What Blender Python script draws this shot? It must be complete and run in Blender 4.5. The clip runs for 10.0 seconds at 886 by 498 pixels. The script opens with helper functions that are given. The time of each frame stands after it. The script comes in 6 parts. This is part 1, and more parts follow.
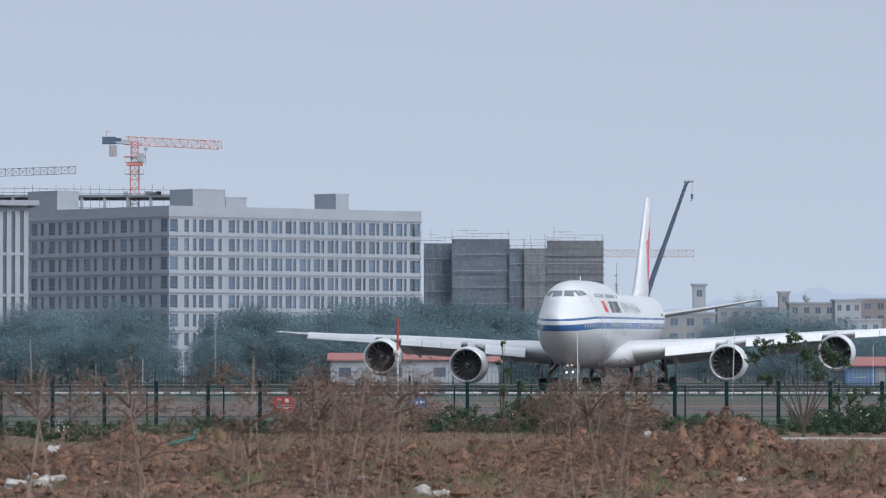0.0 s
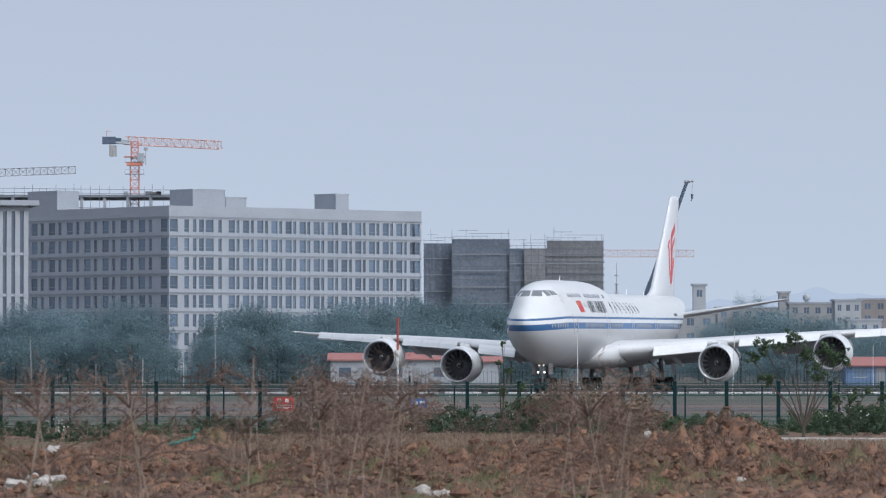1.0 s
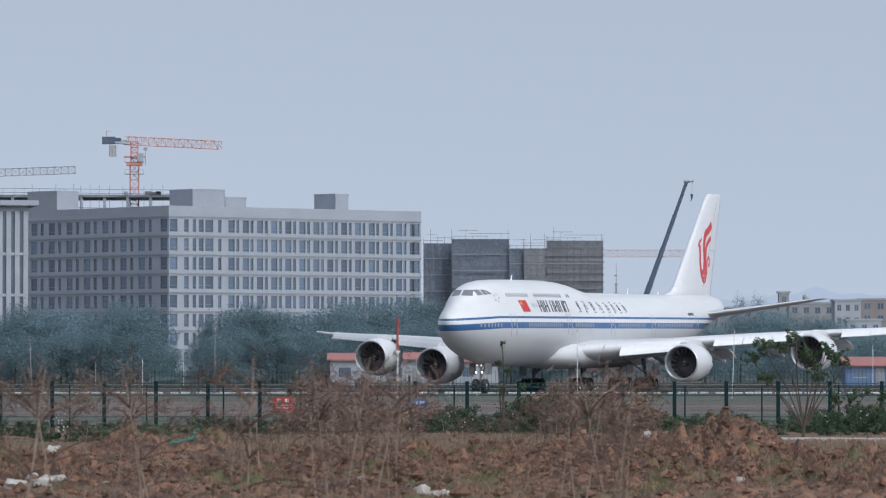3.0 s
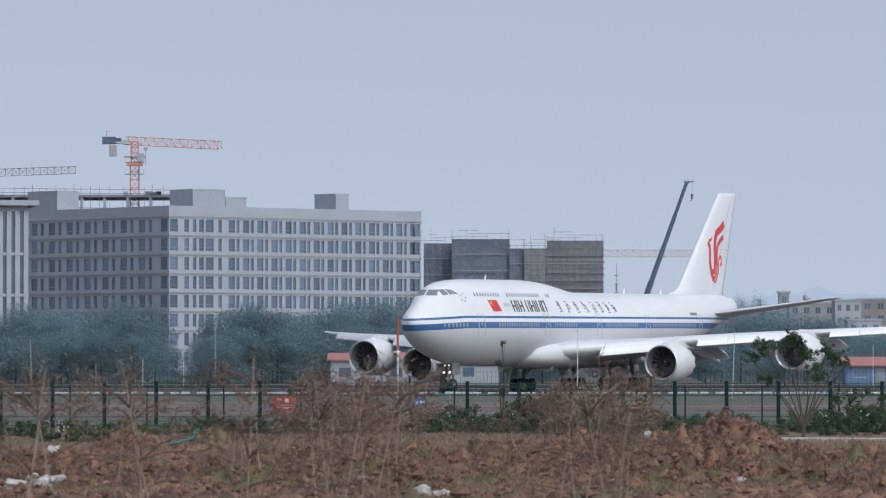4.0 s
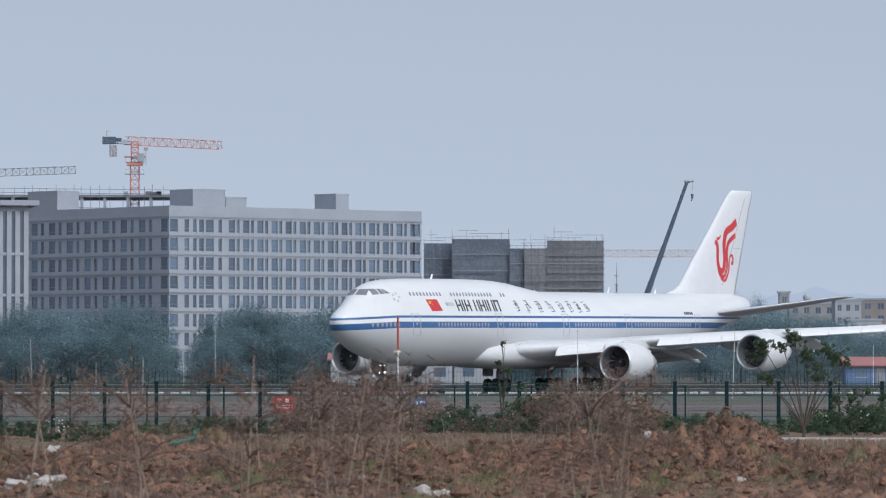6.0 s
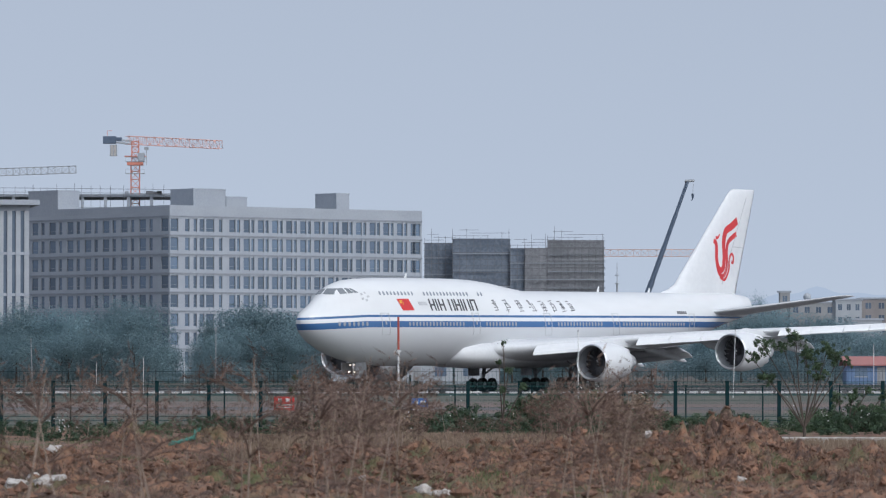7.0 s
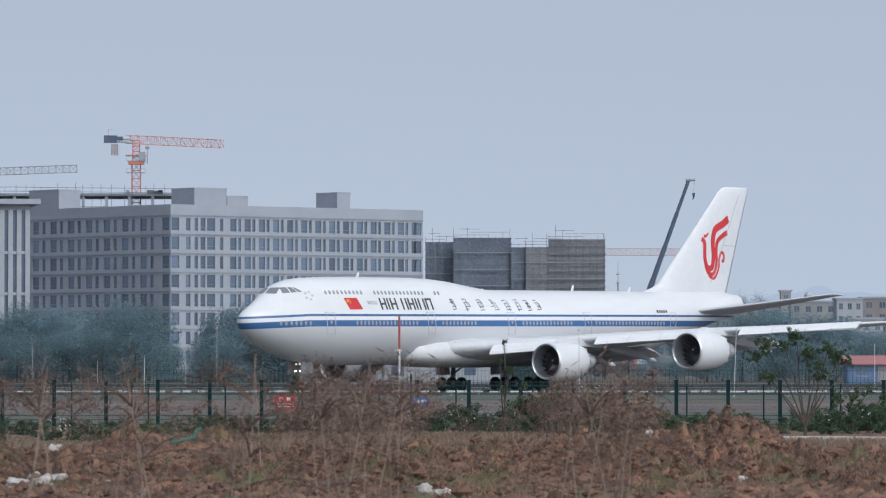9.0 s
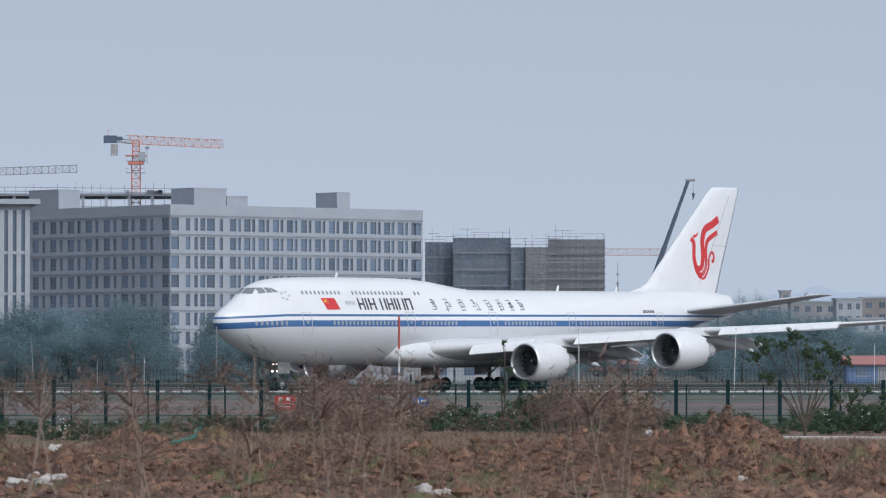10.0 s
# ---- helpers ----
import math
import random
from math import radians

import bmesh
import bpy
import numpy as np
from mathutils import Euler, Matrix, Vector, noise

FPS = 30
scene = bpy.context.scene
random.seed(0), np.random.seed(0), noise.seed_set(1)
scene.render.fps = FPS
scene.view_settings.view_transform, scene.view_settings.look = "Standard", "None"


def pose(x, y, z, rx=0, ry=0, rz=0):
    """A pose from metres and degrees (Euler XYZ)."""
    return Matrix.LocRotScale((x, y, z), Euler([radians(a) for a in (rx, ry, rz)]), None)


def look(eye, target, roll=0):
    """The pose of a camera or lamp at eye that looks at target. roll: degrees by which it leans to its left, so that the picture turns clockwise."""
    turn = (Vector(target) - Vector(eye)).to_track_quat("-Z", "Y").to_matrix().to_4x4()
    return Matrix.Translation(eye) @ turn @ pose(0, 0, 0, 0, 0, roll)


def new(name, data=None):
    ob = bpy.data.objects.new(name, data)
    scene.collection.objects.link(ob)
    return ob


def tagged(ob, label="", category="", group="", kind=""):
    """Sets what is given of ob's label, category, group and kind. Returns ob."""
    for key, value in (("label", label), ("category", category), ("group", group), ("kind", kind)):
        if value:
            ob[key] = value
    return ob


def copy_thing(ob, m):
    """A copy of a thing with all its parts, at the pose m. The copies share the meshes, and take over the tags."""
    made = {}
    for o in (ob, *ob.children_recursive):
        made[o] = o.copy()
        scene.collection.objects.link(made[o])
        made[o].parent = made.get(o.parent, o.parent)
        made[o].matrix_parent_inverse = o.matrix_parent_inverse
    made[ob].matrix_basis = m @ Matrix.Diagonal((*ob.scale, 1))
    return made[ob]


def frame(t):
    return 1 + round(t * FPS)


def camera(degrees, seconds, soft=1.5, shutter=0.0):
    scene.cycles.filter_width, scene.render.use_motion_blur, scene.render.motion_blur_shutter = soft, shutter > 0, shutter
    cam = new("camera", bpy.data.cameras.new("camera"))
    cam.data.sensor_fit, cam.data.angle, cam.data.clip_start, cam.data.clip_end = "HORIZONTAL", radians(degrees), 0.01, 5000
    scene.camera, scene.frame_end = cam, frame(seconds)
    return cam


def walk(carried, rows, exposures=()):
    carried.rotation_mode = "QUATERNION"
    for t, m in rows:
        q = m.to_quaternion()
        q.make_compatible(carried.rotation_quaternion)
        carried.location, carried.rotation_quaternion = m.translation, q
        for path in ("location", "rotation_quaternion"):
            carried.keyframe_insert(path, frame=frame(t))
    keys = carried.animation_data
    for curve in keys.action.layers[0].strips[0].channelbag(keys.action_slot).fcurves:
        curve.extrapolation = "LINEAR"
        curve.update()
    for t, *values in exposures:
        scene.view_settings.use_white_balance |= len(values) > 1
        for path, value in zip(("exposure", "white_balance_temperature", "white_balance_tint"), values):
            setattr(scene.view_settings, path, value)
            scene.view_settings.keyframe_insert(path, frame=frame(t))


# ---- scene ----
# ---- camera ----
cam = camera(9.957, 10.0, soft=1.2)
# long lens focused on the airliner
cam.data.dof.use_dof = True
cam.data.dof.focus_distance = 470
cam.data.dof.aperture_fstop = 8.0
TILT = 91.276
PX = 57.29578 / 9000
SWAY = [(0, 0, 0), (1, 0, 0), (2.5, -0.6, 0), (4, 0, 0), (5.5, 0, 0), (6.8, 1.0, -0.3), (7.5, 1.3, -2.7), (8.2, 1.5, -2.7), (9, 2.8, -2.3), (10, 2.3, -2.2)]
walk(cam, [(t, pose(0, 0, 2.673, TILT + b * PX, 0, a * PX)) for t, a, b in SWAY], [(0, 0.67, 6180, 9), (1.5, 0.66, 6180, 9), (2.3, 0.59, 6180, 9), (10, 0.56, 6180, 9)])

# ---- light ----
SUN_EL, SUN_AZ = 52, 142          # azimuth clockwise from +y
world = bpy.data.worlds.new("overcast_sky")
scene.world = world
world.use_nodes = True
wn = world.node_tree.nodes
sky = wn.new("ShaderNodeTexSky")
sky.sky_type = "NISHITA"
sky.sun_disc = False
sky.sun_elevation = radians(SUN_EL)
sky.sun_rotation = radians(SUN_AZ)
sky.air_density, sky.dust_density, sky.ozone_density = 1.0, 2.5, 1.0
wn["Background"].inputs[1].default_value = 0.12
# haze: the even grey-blue of the upper sky reaches down to the horizon
lift = wn.new("ShaderNodeMapping")
lift.inputs["Location"].default_value = (0, 0, 0.32)
lift.inputs["Scale"].default_value = (1, 1, 0.9)
world.node_tree.links.new(wn.new("ShaderNodeTexCoord").outputs["Generated"], lift.inputs[0])
world.node_tree.links.new(lift.outputs[0], sky.inputs[0])
pale = wn.new("ShaderNodeHueSaturation")
pale.inputs["Saturation"].default_value = 0.43
world.node_tree.links.new(sky.outputs[0], pale.inputs["Color"])
world.node_tree.links.new(pale.outputs[0], wn["Background"].inputs[0])
sun = new("sun", bpy.data.lights.new("sun", "SUN"))
sun.data.energy, sun.data.angle, sun.data.color = 0.75, radians(12), (1.0, 0.99, 0.97)
az, el = radians(SUN_AZ), radians(SUN_EL)
sun.matrix_world = look((math.sin(az) * math.cos(el) * 50, math.cos(az) * math.cos(el) * 50, math.sin(el) * 50), (0, 0, 0))

# ---- materials ----
def srgb(r, g, b):
    return tuple(((c / 255) / 12.92 if c < 10 else ((c / 255 + 0.055) / 1.055) ** 2.4) for c in (r, g, b)) + (1,)


def material(name, col, col2=None, rough=0.7, metal=0.0, scale=1.0, fine=12.0, mix=0.5, bump=0.0, spec=0.5, per_object=0.0, island=0.0, thin=0.0, coords="Object"):
    """A surface with colour that varies at two scales, and fine relief."""
    m = bpy.data.materials.new(name)
    m.use_nodes = True
    nt = m.node_tree
    n, l = nt.nodes, nt.links
    b = n["Principled BSDF"]
    b.inputs["Roughness"].default_value, b.inputs["Metallic"].default_value = rough, metal
    b.inputs["Specular IOR Level"].default_value = spec
    col2 = col2 or tuple(c * 0.75 for c in col[:3]) + (1,)
    tc = n.new("ShaderNodeTexCoord")
    big, small = n.new("ShaderNodeTexNoise"), n.new("ShaderNodeTexNoise")
    big.inputs["Scale"].default_value, small.inputs["Scale"].default_value = scale, scale * fine
    big.inputs["Detail"].default_value, small.inputs["Detail"].default_value = 5, 6
    for q in (big, small):
        l.new(tc.outputs[coords], q.inputs["Vector"])
    add = n.new("ShaderNodeMath")
    add.operation = "MULTIPLY_ADD"
    l.new(big.outputs["Fac"], add.inputs[0])
    add.inputs[1].default_value = 1.1
    half = n.new("ShaderNodeMath")
    half.operation = "MULTIPLY_ADD"
    l.new(small.outputs["Fac"], half.inputs[0])
    half.inputs[1].default_value, half.inputs[2].default_value = 0.9, -0.5
    l.new(half.outputs[0], add.inputs[2])
    ramp = n.new("ShaderNodeMapRange")
    ramp.inputs["From Min"].default_value, ramp.inputs["From Max"].default_value = 0.5 - mix * 0.5, 0.5 + mix * 0.5
    l.new(add.outputs[0], ramp.inputs["Value"])
    mx = n.new("ShaderNodeMix")
    mx.data_type = "RGBA"
    mx.inputs[6].default_value, mx.inputs[7].default_value = col, col2
    l.new(ramp.outputs[0], mx.inputs[0])
    out = mx.outputs[2]
    for k, src in ((per_object, "object"), (island, "island")):
        if not k:
            continue
        src = n.new("ShaderNodeObjectInfo").outputs["Random"] if src == "object" else n.new("ShaderNodeNewGeometry").outputs["Random Per Island"]
        mr = n.new("ShaderNodeMapRange")
        mr.inputs["To Min"].default_value, mr.inputs["To Max"].default_value = 1 - k, 1 + k
        l.new(src, mr.inputs["Value"])
        hsv = n.new("ShaderNodeHueSaturation")
        l.new(mr.outputs[0], hsv.inputs["Value"])
        l.new(out, hsv.inputs["Color"])
        out = hsv.outputs[0]
    l.new(out, b.inputs["Base Color"])
    if thin:
        # light passes through the leaf
        tr, ms = n.new("ShaderNodeBsdfTranslucent"), n.new("ShaderNodeMixShader")
        l.new(out, tr.inputs["Color"])
        ms.inputs[0].default_value = thin
        l.new(b.outputs[0], ms.inputs[1])
        l.new(tr.outputs[0], ms.inputs[2])
        l.new(ms.outputs[0], n["Material Output"].inputs["Surface"])
    if bump:
        bp = n.new("ShaderNodeBump")
        bp.inputs["Strength"].default_value, bp.inputs["Distance"].default_value = bump, 0.05
        l.new(small.outputs["Fac"], bp.inputs["Height"])
        l.new(bp.outputs[0], b.inputs["Normal"])
    return m


def glow(name, col, power):
    m = bpy.data.materials.new(name)
    m.use_nodes = True
    b = m.node_tree.nodes["Principled BSDF"]
    b.inputs["Emission Color"].default_value, b.inputs["Emission Strength"].default_value = col, power
    return m


WHITE = material("white_gloss_paint", (0.70, 0.72, 0.735, 1), (0.65, 0.67, 0.69, 1), rough=0.28, scale=0.25, fine=8)
SLATGREY = material("pale_grey_paint", (0.66, 0.68, 0.70, 1), (0.58, 0.60, 0.62, 1), rough=0.35, scale=0.3)
WINGGREY = material("wing_grey_paint", (0.52, 0.54, 0.565, 1), (0.44, 0.46, 0.485, 1), rough=0.4, scale=0.4)
BARE = material("polished_metal", (0.75, 0.76, 0.78, 1), (0.62, 0.63, 0.65, 1), rough=0.28, metal=0.9, scale=1)
STEEL = material("dark_gear_metal", (0.30, 0.31, 0.32, 1), (0.18, 0.18, 0.19, 1), rough=0.5, metal=0.4, scale=3)
RUBBER = material("tyre_rubber", (0.03, 0.03, 0.032, 1), (0.05, 0.05, 0.05, 1), rough=0.85, scale=3)
FANDARK = material("fan_titanium", (0.085, 0.085, 0.092, 1), (0.06, 0.06, 0.066, 1), rough=0.5, metal=0.35, scale=3)
LINER = material("inlet_liner", (0.20, 0.215, 0.24, 1), (0.16, 0.17, 0.19, 1), rough=0.6, scale=3)
BLUE = material("blue_stripe_paint", (0.045, 0.125, 0.29, 1), (0.04, 0.11, 0.26, 1), rough=0.3, scale=1)
RED = material("red_marking_paint", (0.62, 0.03, 0.035, 1), (0.52, 0.03, 0.03, 1), rough=0.4, scale=1)
YELLOW = material("yellow_marking_paint", (0.75, 0.45, 0.05, 1), rough=0.4, scale=1)
INK = material("charcoal_lettering", (0.035, 0.038, 0.045, 1), (0.05, 0.05, 0.06, 1), rough=0.45, scale=1)
PANE = material("dark_window_glass", (0.16, 0.18, 0.20, 1), (0.21, 0.23, 0.25, 1), rough=0.08, scale=1, spec=0.8)
PORT = material("cabin_window", (0.30, 0.33, 0.38, 1), (0.23, 0.26, 0.30, 1), rough=0.15, scale=2)
SEAM = material("panel_seam", (0.48, 0.50, 0.52, 1), rough=0.5, scale=2)
# blue lean of the far concrete and office glass replaces missing haze
CONCRETE = material("pale_concrete_render", (0.345, 0.378, 0.425, 1), (0.295, 0.328, 0.375, 1), rough=0.85, scale=0.12, fine=18, bump=0.2)
CONCRETE_D = material("grey_concrete_band", (0.27, 0.295, 0.33, 1), (0.22, 0.245, 0.28, 1), rough=0.85, scale=0.2)
OFFICE_GLASS = material("office_glass", (0.085, 0.13, 0.195, 1), (0.13, 0.175, 0.235, 1), rough=0.14, metal=0.15, scale=0.4, spec=0.55, per_object=0.3)
FRAME_M = material("window_frame_aluminium", (0.3, 0.32, 0.34, 1), rough=0.4, metal=0.3, scale=1)
# grey-blue of both nettings stands in for haze over the distance
NET = material("hazed_scaffold_netting", (0.185, 0.222, 0.275, 1), (0.125, 0.155, 0.20, 1), rough=0.95, scale=0.16, fine=9, mix=0.35)
NET_B = material("hazed_scaffold_netting_brown", (0.27, 0.28, 0.30, 1), (0.19, 0.20, 0.22, 1), rough=0.95, scale=0.16, fine=9, mix=0.35)
TUBE = material("scaffold_tube", (0.175, 0.185, 0.205, 1), rough=0.7, metal=0.2, scale=1)
ORANGE = material("orange_crane_paint", (0.58, 0.215, 0.155, 1), (0.48, 0.18, 0.13, 1), rough=0.5, scale=0.5)
JIBORANGE = material("sun_bleached_orange_paint", (0.60, 0.33, 0.28, 1), (0.52, 0.29, 0.25, 1), rough=0.6, scale=0.5)
PALEORANGE = material("faded_orange_crane_paint", (0.55, 0.36, 0.30, 1), (0.48, 0.32, 0.28, 1), rough=0.6, scale=0.5)
CRANEGREY = material("grey_crane_paint", (0.34, 0.36, 0.38, 1), (0.26, 0.28, 0.30, 1), rough=0.5, scale=0.5)
BOOM = material("slate_boom_paint", (0.085, 0.12, 0.175, 1), (0.07, 0.10, 0.15, 1), rough=0.5, scale=0.6)
FENCE = material("green_fence_paint", (0.010, 0.058, 0.058, 1), (0.016, 0.072, 0.070, 1), rough=0.5, scale=2)
FENCE_D = material("dark_fence_paint", (0.004, 0.020, 0.024, 1), (0.007, 0.030, 0.034, 1), rough=0.8, scale=2, spec=0.15)
POLEWHITE = material("white_pole_paint", (0.7, 0.7, 0.7, 1), (0.55, 0.55, 0.55, 1), rough=0.5, scale=2)
POLEGREY = material("grey_pole_paint", (0.35, 0.36, 0.37, 1), rough=0.5, scale=2)
POLERED = material("red_pole_paint", (0.45, 0.07, 0.045, 1), rough=0.55, scale=2)
SIGNRED = material("red_sign_board", (0.55, 0.035, 0.03, 1), (0.45, 0.03, 0.03, 1), rough=0.5, scale=2)
SIGNBLUE = material("blue_sign_board", (0.03, 0.16, 0.48, 1), rough=0.5, scale=2)
# roof red is paled to imitate the haze before the huts
ROOFRED = material("hazed_red_sheet_roof", (0.36, 0.155, 0.145, 1), (0.31, 0.15, 0.14, 1), rough=0.7, scale=0.3)
HUTWHITE = material("white_panel_wall", (0.37, 0.40, 0.435, 1), (0.31, 0.34, 0.37, 1), rough=0.8, scale=0.3)
HUTBLUE = material("blue_sheet", (0.13, 0.21, 0.36, 1), rough=0.7, scale=0.3)
BARK = material("bark", (0.10, 0.08, 0.065, 1), (0.06, 0.05, 0.04, 1), rough=0.9, scale=2, bump=0.4)
# distance haze is put into this foliage as a paler, bluer colour
LEAF_HAZED = material("hazed_foliage", (0.175, 0.262, 0.295, 1), (0.22, 0.312, 0.338, 1), rough=0.95, scale=0.35, island=0.05, per_object=0.18, thin=0.5, spec=0.05)
LEAF = material("green_foliage", (0.055, 0.10, 0.05, 1), (0.09, 0.14, 0.075, 1), rough=0.6, scale=1, island=0.4, thin=0.35)
LEAF_D = material("dark_green_foliage", (0.035, 0.07, 0.038, 1), (0.06, 0.10, 0.055, 1), rough=0.6, scale=1, island=0.4, thin=0.3)
STRAW = material("dry_grass", (0.235, 0.178, 0.128, 1), (0.14, 0.10, 0.074, 1), rough=0.9, scale=1, island=0.45)
STEM = material("dry_weed_stem", (0.30, 0.235, 0.19, 1), (0.20, 0.155, 0.125, 1), rough=0.9, scale=1, island=0.3)
SEED = material("rusty_seed_head", (0.17, 0.112, 0.088, 1), (0.115, 0.078, 0.063, 1), rough=0.95, scale=2, island=0.35)
OLIVE = material("olive_grass", (0.075, 0.105, 0.042, 1), (0.12, 0.13, 0.06, 1), rough=0.9, scale=1, island=0.35)
ROOTS = material("brown_root_fibre", (0.24, 0.15, 0.105, 1), (0.105, 0.064, 0.048, 1), rough=0.95, scale=1, island=0.6)
STONE = material("pale_rubble", (0.50, 0.48, 0.46, 1), (0.36, 0.33, 0.30, 1), rough=0.9, scale=2, bump=0.5)
TARP = material("green_netting_sheet", (0.03, 0.20, 0.15, 1), (0.02, 0.12, 0.09, 1), rough=0.8, scale=3, bump=0.5)

# ---- mesh helpers ----
def mesh_object(name, bm, mat, parent=None, label="", smooth=False):
    bmesh.ops.recalc_face_normals(bm, faces=bm.faces[:])
    me = bpy.data.meshes.new(name)
    bm.to_mesh(me)
    bm.free()
    if smooth:
        me.polygons.foreach_set("use_smooth", [True] * len(me.polygons))
    for m in (mat if isinstance(mat, (list, tuple)) else [mat]):
        me.materials.append(m)
    ob = new(name, me)
    if parent:
        ob.parent = parent
    if label:
        ob["label"] = label
    return ob


def part(name, bm, mat, parent, label="", smooth=False):
    return mesh_object(name, bm, mat, parent, label, smooth)


def raw(name, verts, faces, mat, parent=None, label="", smooth=False):
    me = bpy.data.meshes.new(name)
    me.from_pydata(verts, [], faces)
    if smooth:
        me.polygons.foreach_set("use_smooth", [True] * len(me.polygons))
    me.materials.append(mat)
    ob = new(name, me)
    if parent:
        ob.parent = parent
    if label:
        ob["label"] = label
    return ob


def share(name, ob, parent, m):
    """Another object on the mesh of ob."""
    o = new(name, ob.data)
    o.parent = parent
    o.matrix_basis = m
    return o


def thing(name, m, label, category, group="", kind=""):
    ob = new(name)
    ob.matrix_basis = m
    return tagged(ob, label, category, group, kind)


def box(bm, x0, x1, y0, y1, z0, z1):
    v = [bm.verts.new((x, y, z)) for z in (z0, z1) for x, y in ((x0, y0), (x1, y0), (x1, y1), (x0, y1))]
    for f in ((3, 2, 1, 0), (4, 5, 6, 7), (0, 1, 5, 4), (1, 2, 6, 5), (2, 3, 7, 6), (3, 0, 4, 7)):
        bm.faces.new([v[i] for i in f])
    return v


def rod(bm, a, b, r0, r1=None, n=6):
    """A tapered rod from a to b."""
    a, b = Vector(a), Vector(b)
    r1 = r0 if r1 is None else r1
    w = (b - a).normalized()
    u = w.orthogonal().normalized()
    v = w.cross(u)
    ring = []
    for p, r in ((a, r0), (b, r1)):
        ring.append([bm.verts.new(p + (u * math.cos(6.28319 * k / n) + v * math.sin(6.28319 * k / n)) * r) for k in range(n)])
    for k in range(n):
        bm.faces.new((ring[0][k], ring[0][(k + 1) % n], ring[1][(k + 1) % n], ring[1][k]))
    bm.faces.new(ring[0][::-1])
    bm.faces.new(ring[1])


def tube(bm, pts, radii, n=5):
    """One bent, tapered tube through the points."""
    rings = []
    for i, p in enumerate(pts):
        d = (Vector(pts[min(i + 1, len(pts) - 1)]) - Vector(pts[max(i - 1, 0)])).normalized()
        u = d.cross(Vector((0.3, 0.9, 0.1))).normalized()
        v = d.cross(u)
        rings.append([Vector(p) + (u * math.cos(6.28319 * k / n) + v * math.sin(6.28319 * k / n)) * radii[i] for k in range(n)])
    loft(bm, rings)


def loft(bm, rings, close=True, cap=True):
    vs = [[bm.verts.new(p) for p in r] for r in rings]
    n = len(vs[0])
    for a, b in zip(vs, vs[1:]):
        for k in range(n if close else n - 1):
            bm.faces.new((a[k], a[(k + 1) % n], b[(k + 1) % n], b[k]))
    if cap and close:
        bm.faces.new(vs[0][::-1])
        bm.faces.new(vs[-1])
    return vs


def revolve(bm, profile, centre, n=40):
    """Turn (s aft, radius) round an axis along x through centre."""
    cx, cy, cz = centre
    rings = [[(cx - s, cy + r * math.cos(6.28319 * k / n), cz + r * math.sin(6.28319 * k / n)) for k in range(n)] for s, r in profile]
    return loft(bm, rings, cap=False)


def ground_z(x, y):
    z = float(np.interp(y, [0, 75, 290, 410, 440], [0.67, 0.67, -1.05, -0.1, 0]))
    return z

# ---- ground ----
def build_ground():
    ys = np.concatenate([np.arange(-40, 64, 8), np.arange(64, 130, 0.16), np.arange(130, 160, 0.6), np.arange(160, 300, 2.5), np.arange(300, 480, 6), [500, 600, 800, 1200, 2000, 3500, 4800]])
    us = np.concatenate([[-30, -12, -6, -3, -2, -1.5], np.linspace(-1.15, 1.15, 420), [1.5, 2, 3, 6, 12, 30]])
    verts, faces = [], []
    for y in ys:
        w = max(y, 60) * 0.0872
        for u in us:
            x = u * w
            verts.append((x, y, ground_z(x, y) + clods(x, y)))
    n = len(us)
    for j in range(len(ys) - 1):
        for i in range(n - 1):
            a = j * n + i
            faces.append((a, a + 1, a + 1 + n, a + n))
    g = raw("ground", verts, faces, GROUND, smooth=True)
    tagged(g, "uneven red-brown dirt with dry grass running to flat airfield", "ground", kind="structure")


MOUNDS = [(6.3, 110, 1.15, 4, 0.74), (5.0, 107, 1.0, 4, 0.34), (7.6, 104, 1.0, 4, 0.2), (8.6, 96, 1.2, 4, 0.3), (2.8, 100, 1.3, 4, 0.36), (1.2, 104, 1.0, 4, 0.26), (-0.6, 106, 1.2, 4, 0.22), (-2.4, 108, 1.2, 4, 0.25),
          (-7.6, 124, 1.0, 3, 0.5), (-6.0, 128, 1.0, 3, 0.42), (-7.0, 84, 0.9, 2, 0.34), (-6.0, 82, 0.6, 2, 0.24), (-4.2, 88, 1.0, 3, 0.16), (-1.2, 84, 1.4, 3, 0.2), (1.6, 88, 0.9, 3, 0.22), (3.4, 82, 1.1, 3, 0.24), (5.2, 90, 1.0, 3, 0.34), (6.6, 84, 1.1, 3, 0.28)]


def clods(x, y):
    """Heaps of tipped soil before the fence, with lumps on them."""
    if y < 60 or y > 285:
        return 0.0
    fade = min(1, (y - 60) / 10, (285 - y) / 60)
    h = 0.0
    for cx, cy, rx, ry, hh in MOUNDS:
        d = ((x - cx) / rx) ** 2 + ((y - cy) / ry) ** 2
        if d < 6:
            h += hh * math.exp(-d)
    rough = (0.6 if y < 112 else 0.35) + min(1.0, h * 2.2)
    p = Vector((x, y * 0.6, 0))
    h += rough * (0.20 * noise.noise(p * 0.8) + 0.34 * abs(noise.noise(p * 1.7)) + 0.24 * noise.noise(p * 3.9) + 0.10 * noise.noise(p * 9)) * (1 if y < 150 else 0.5)
    return h * fade


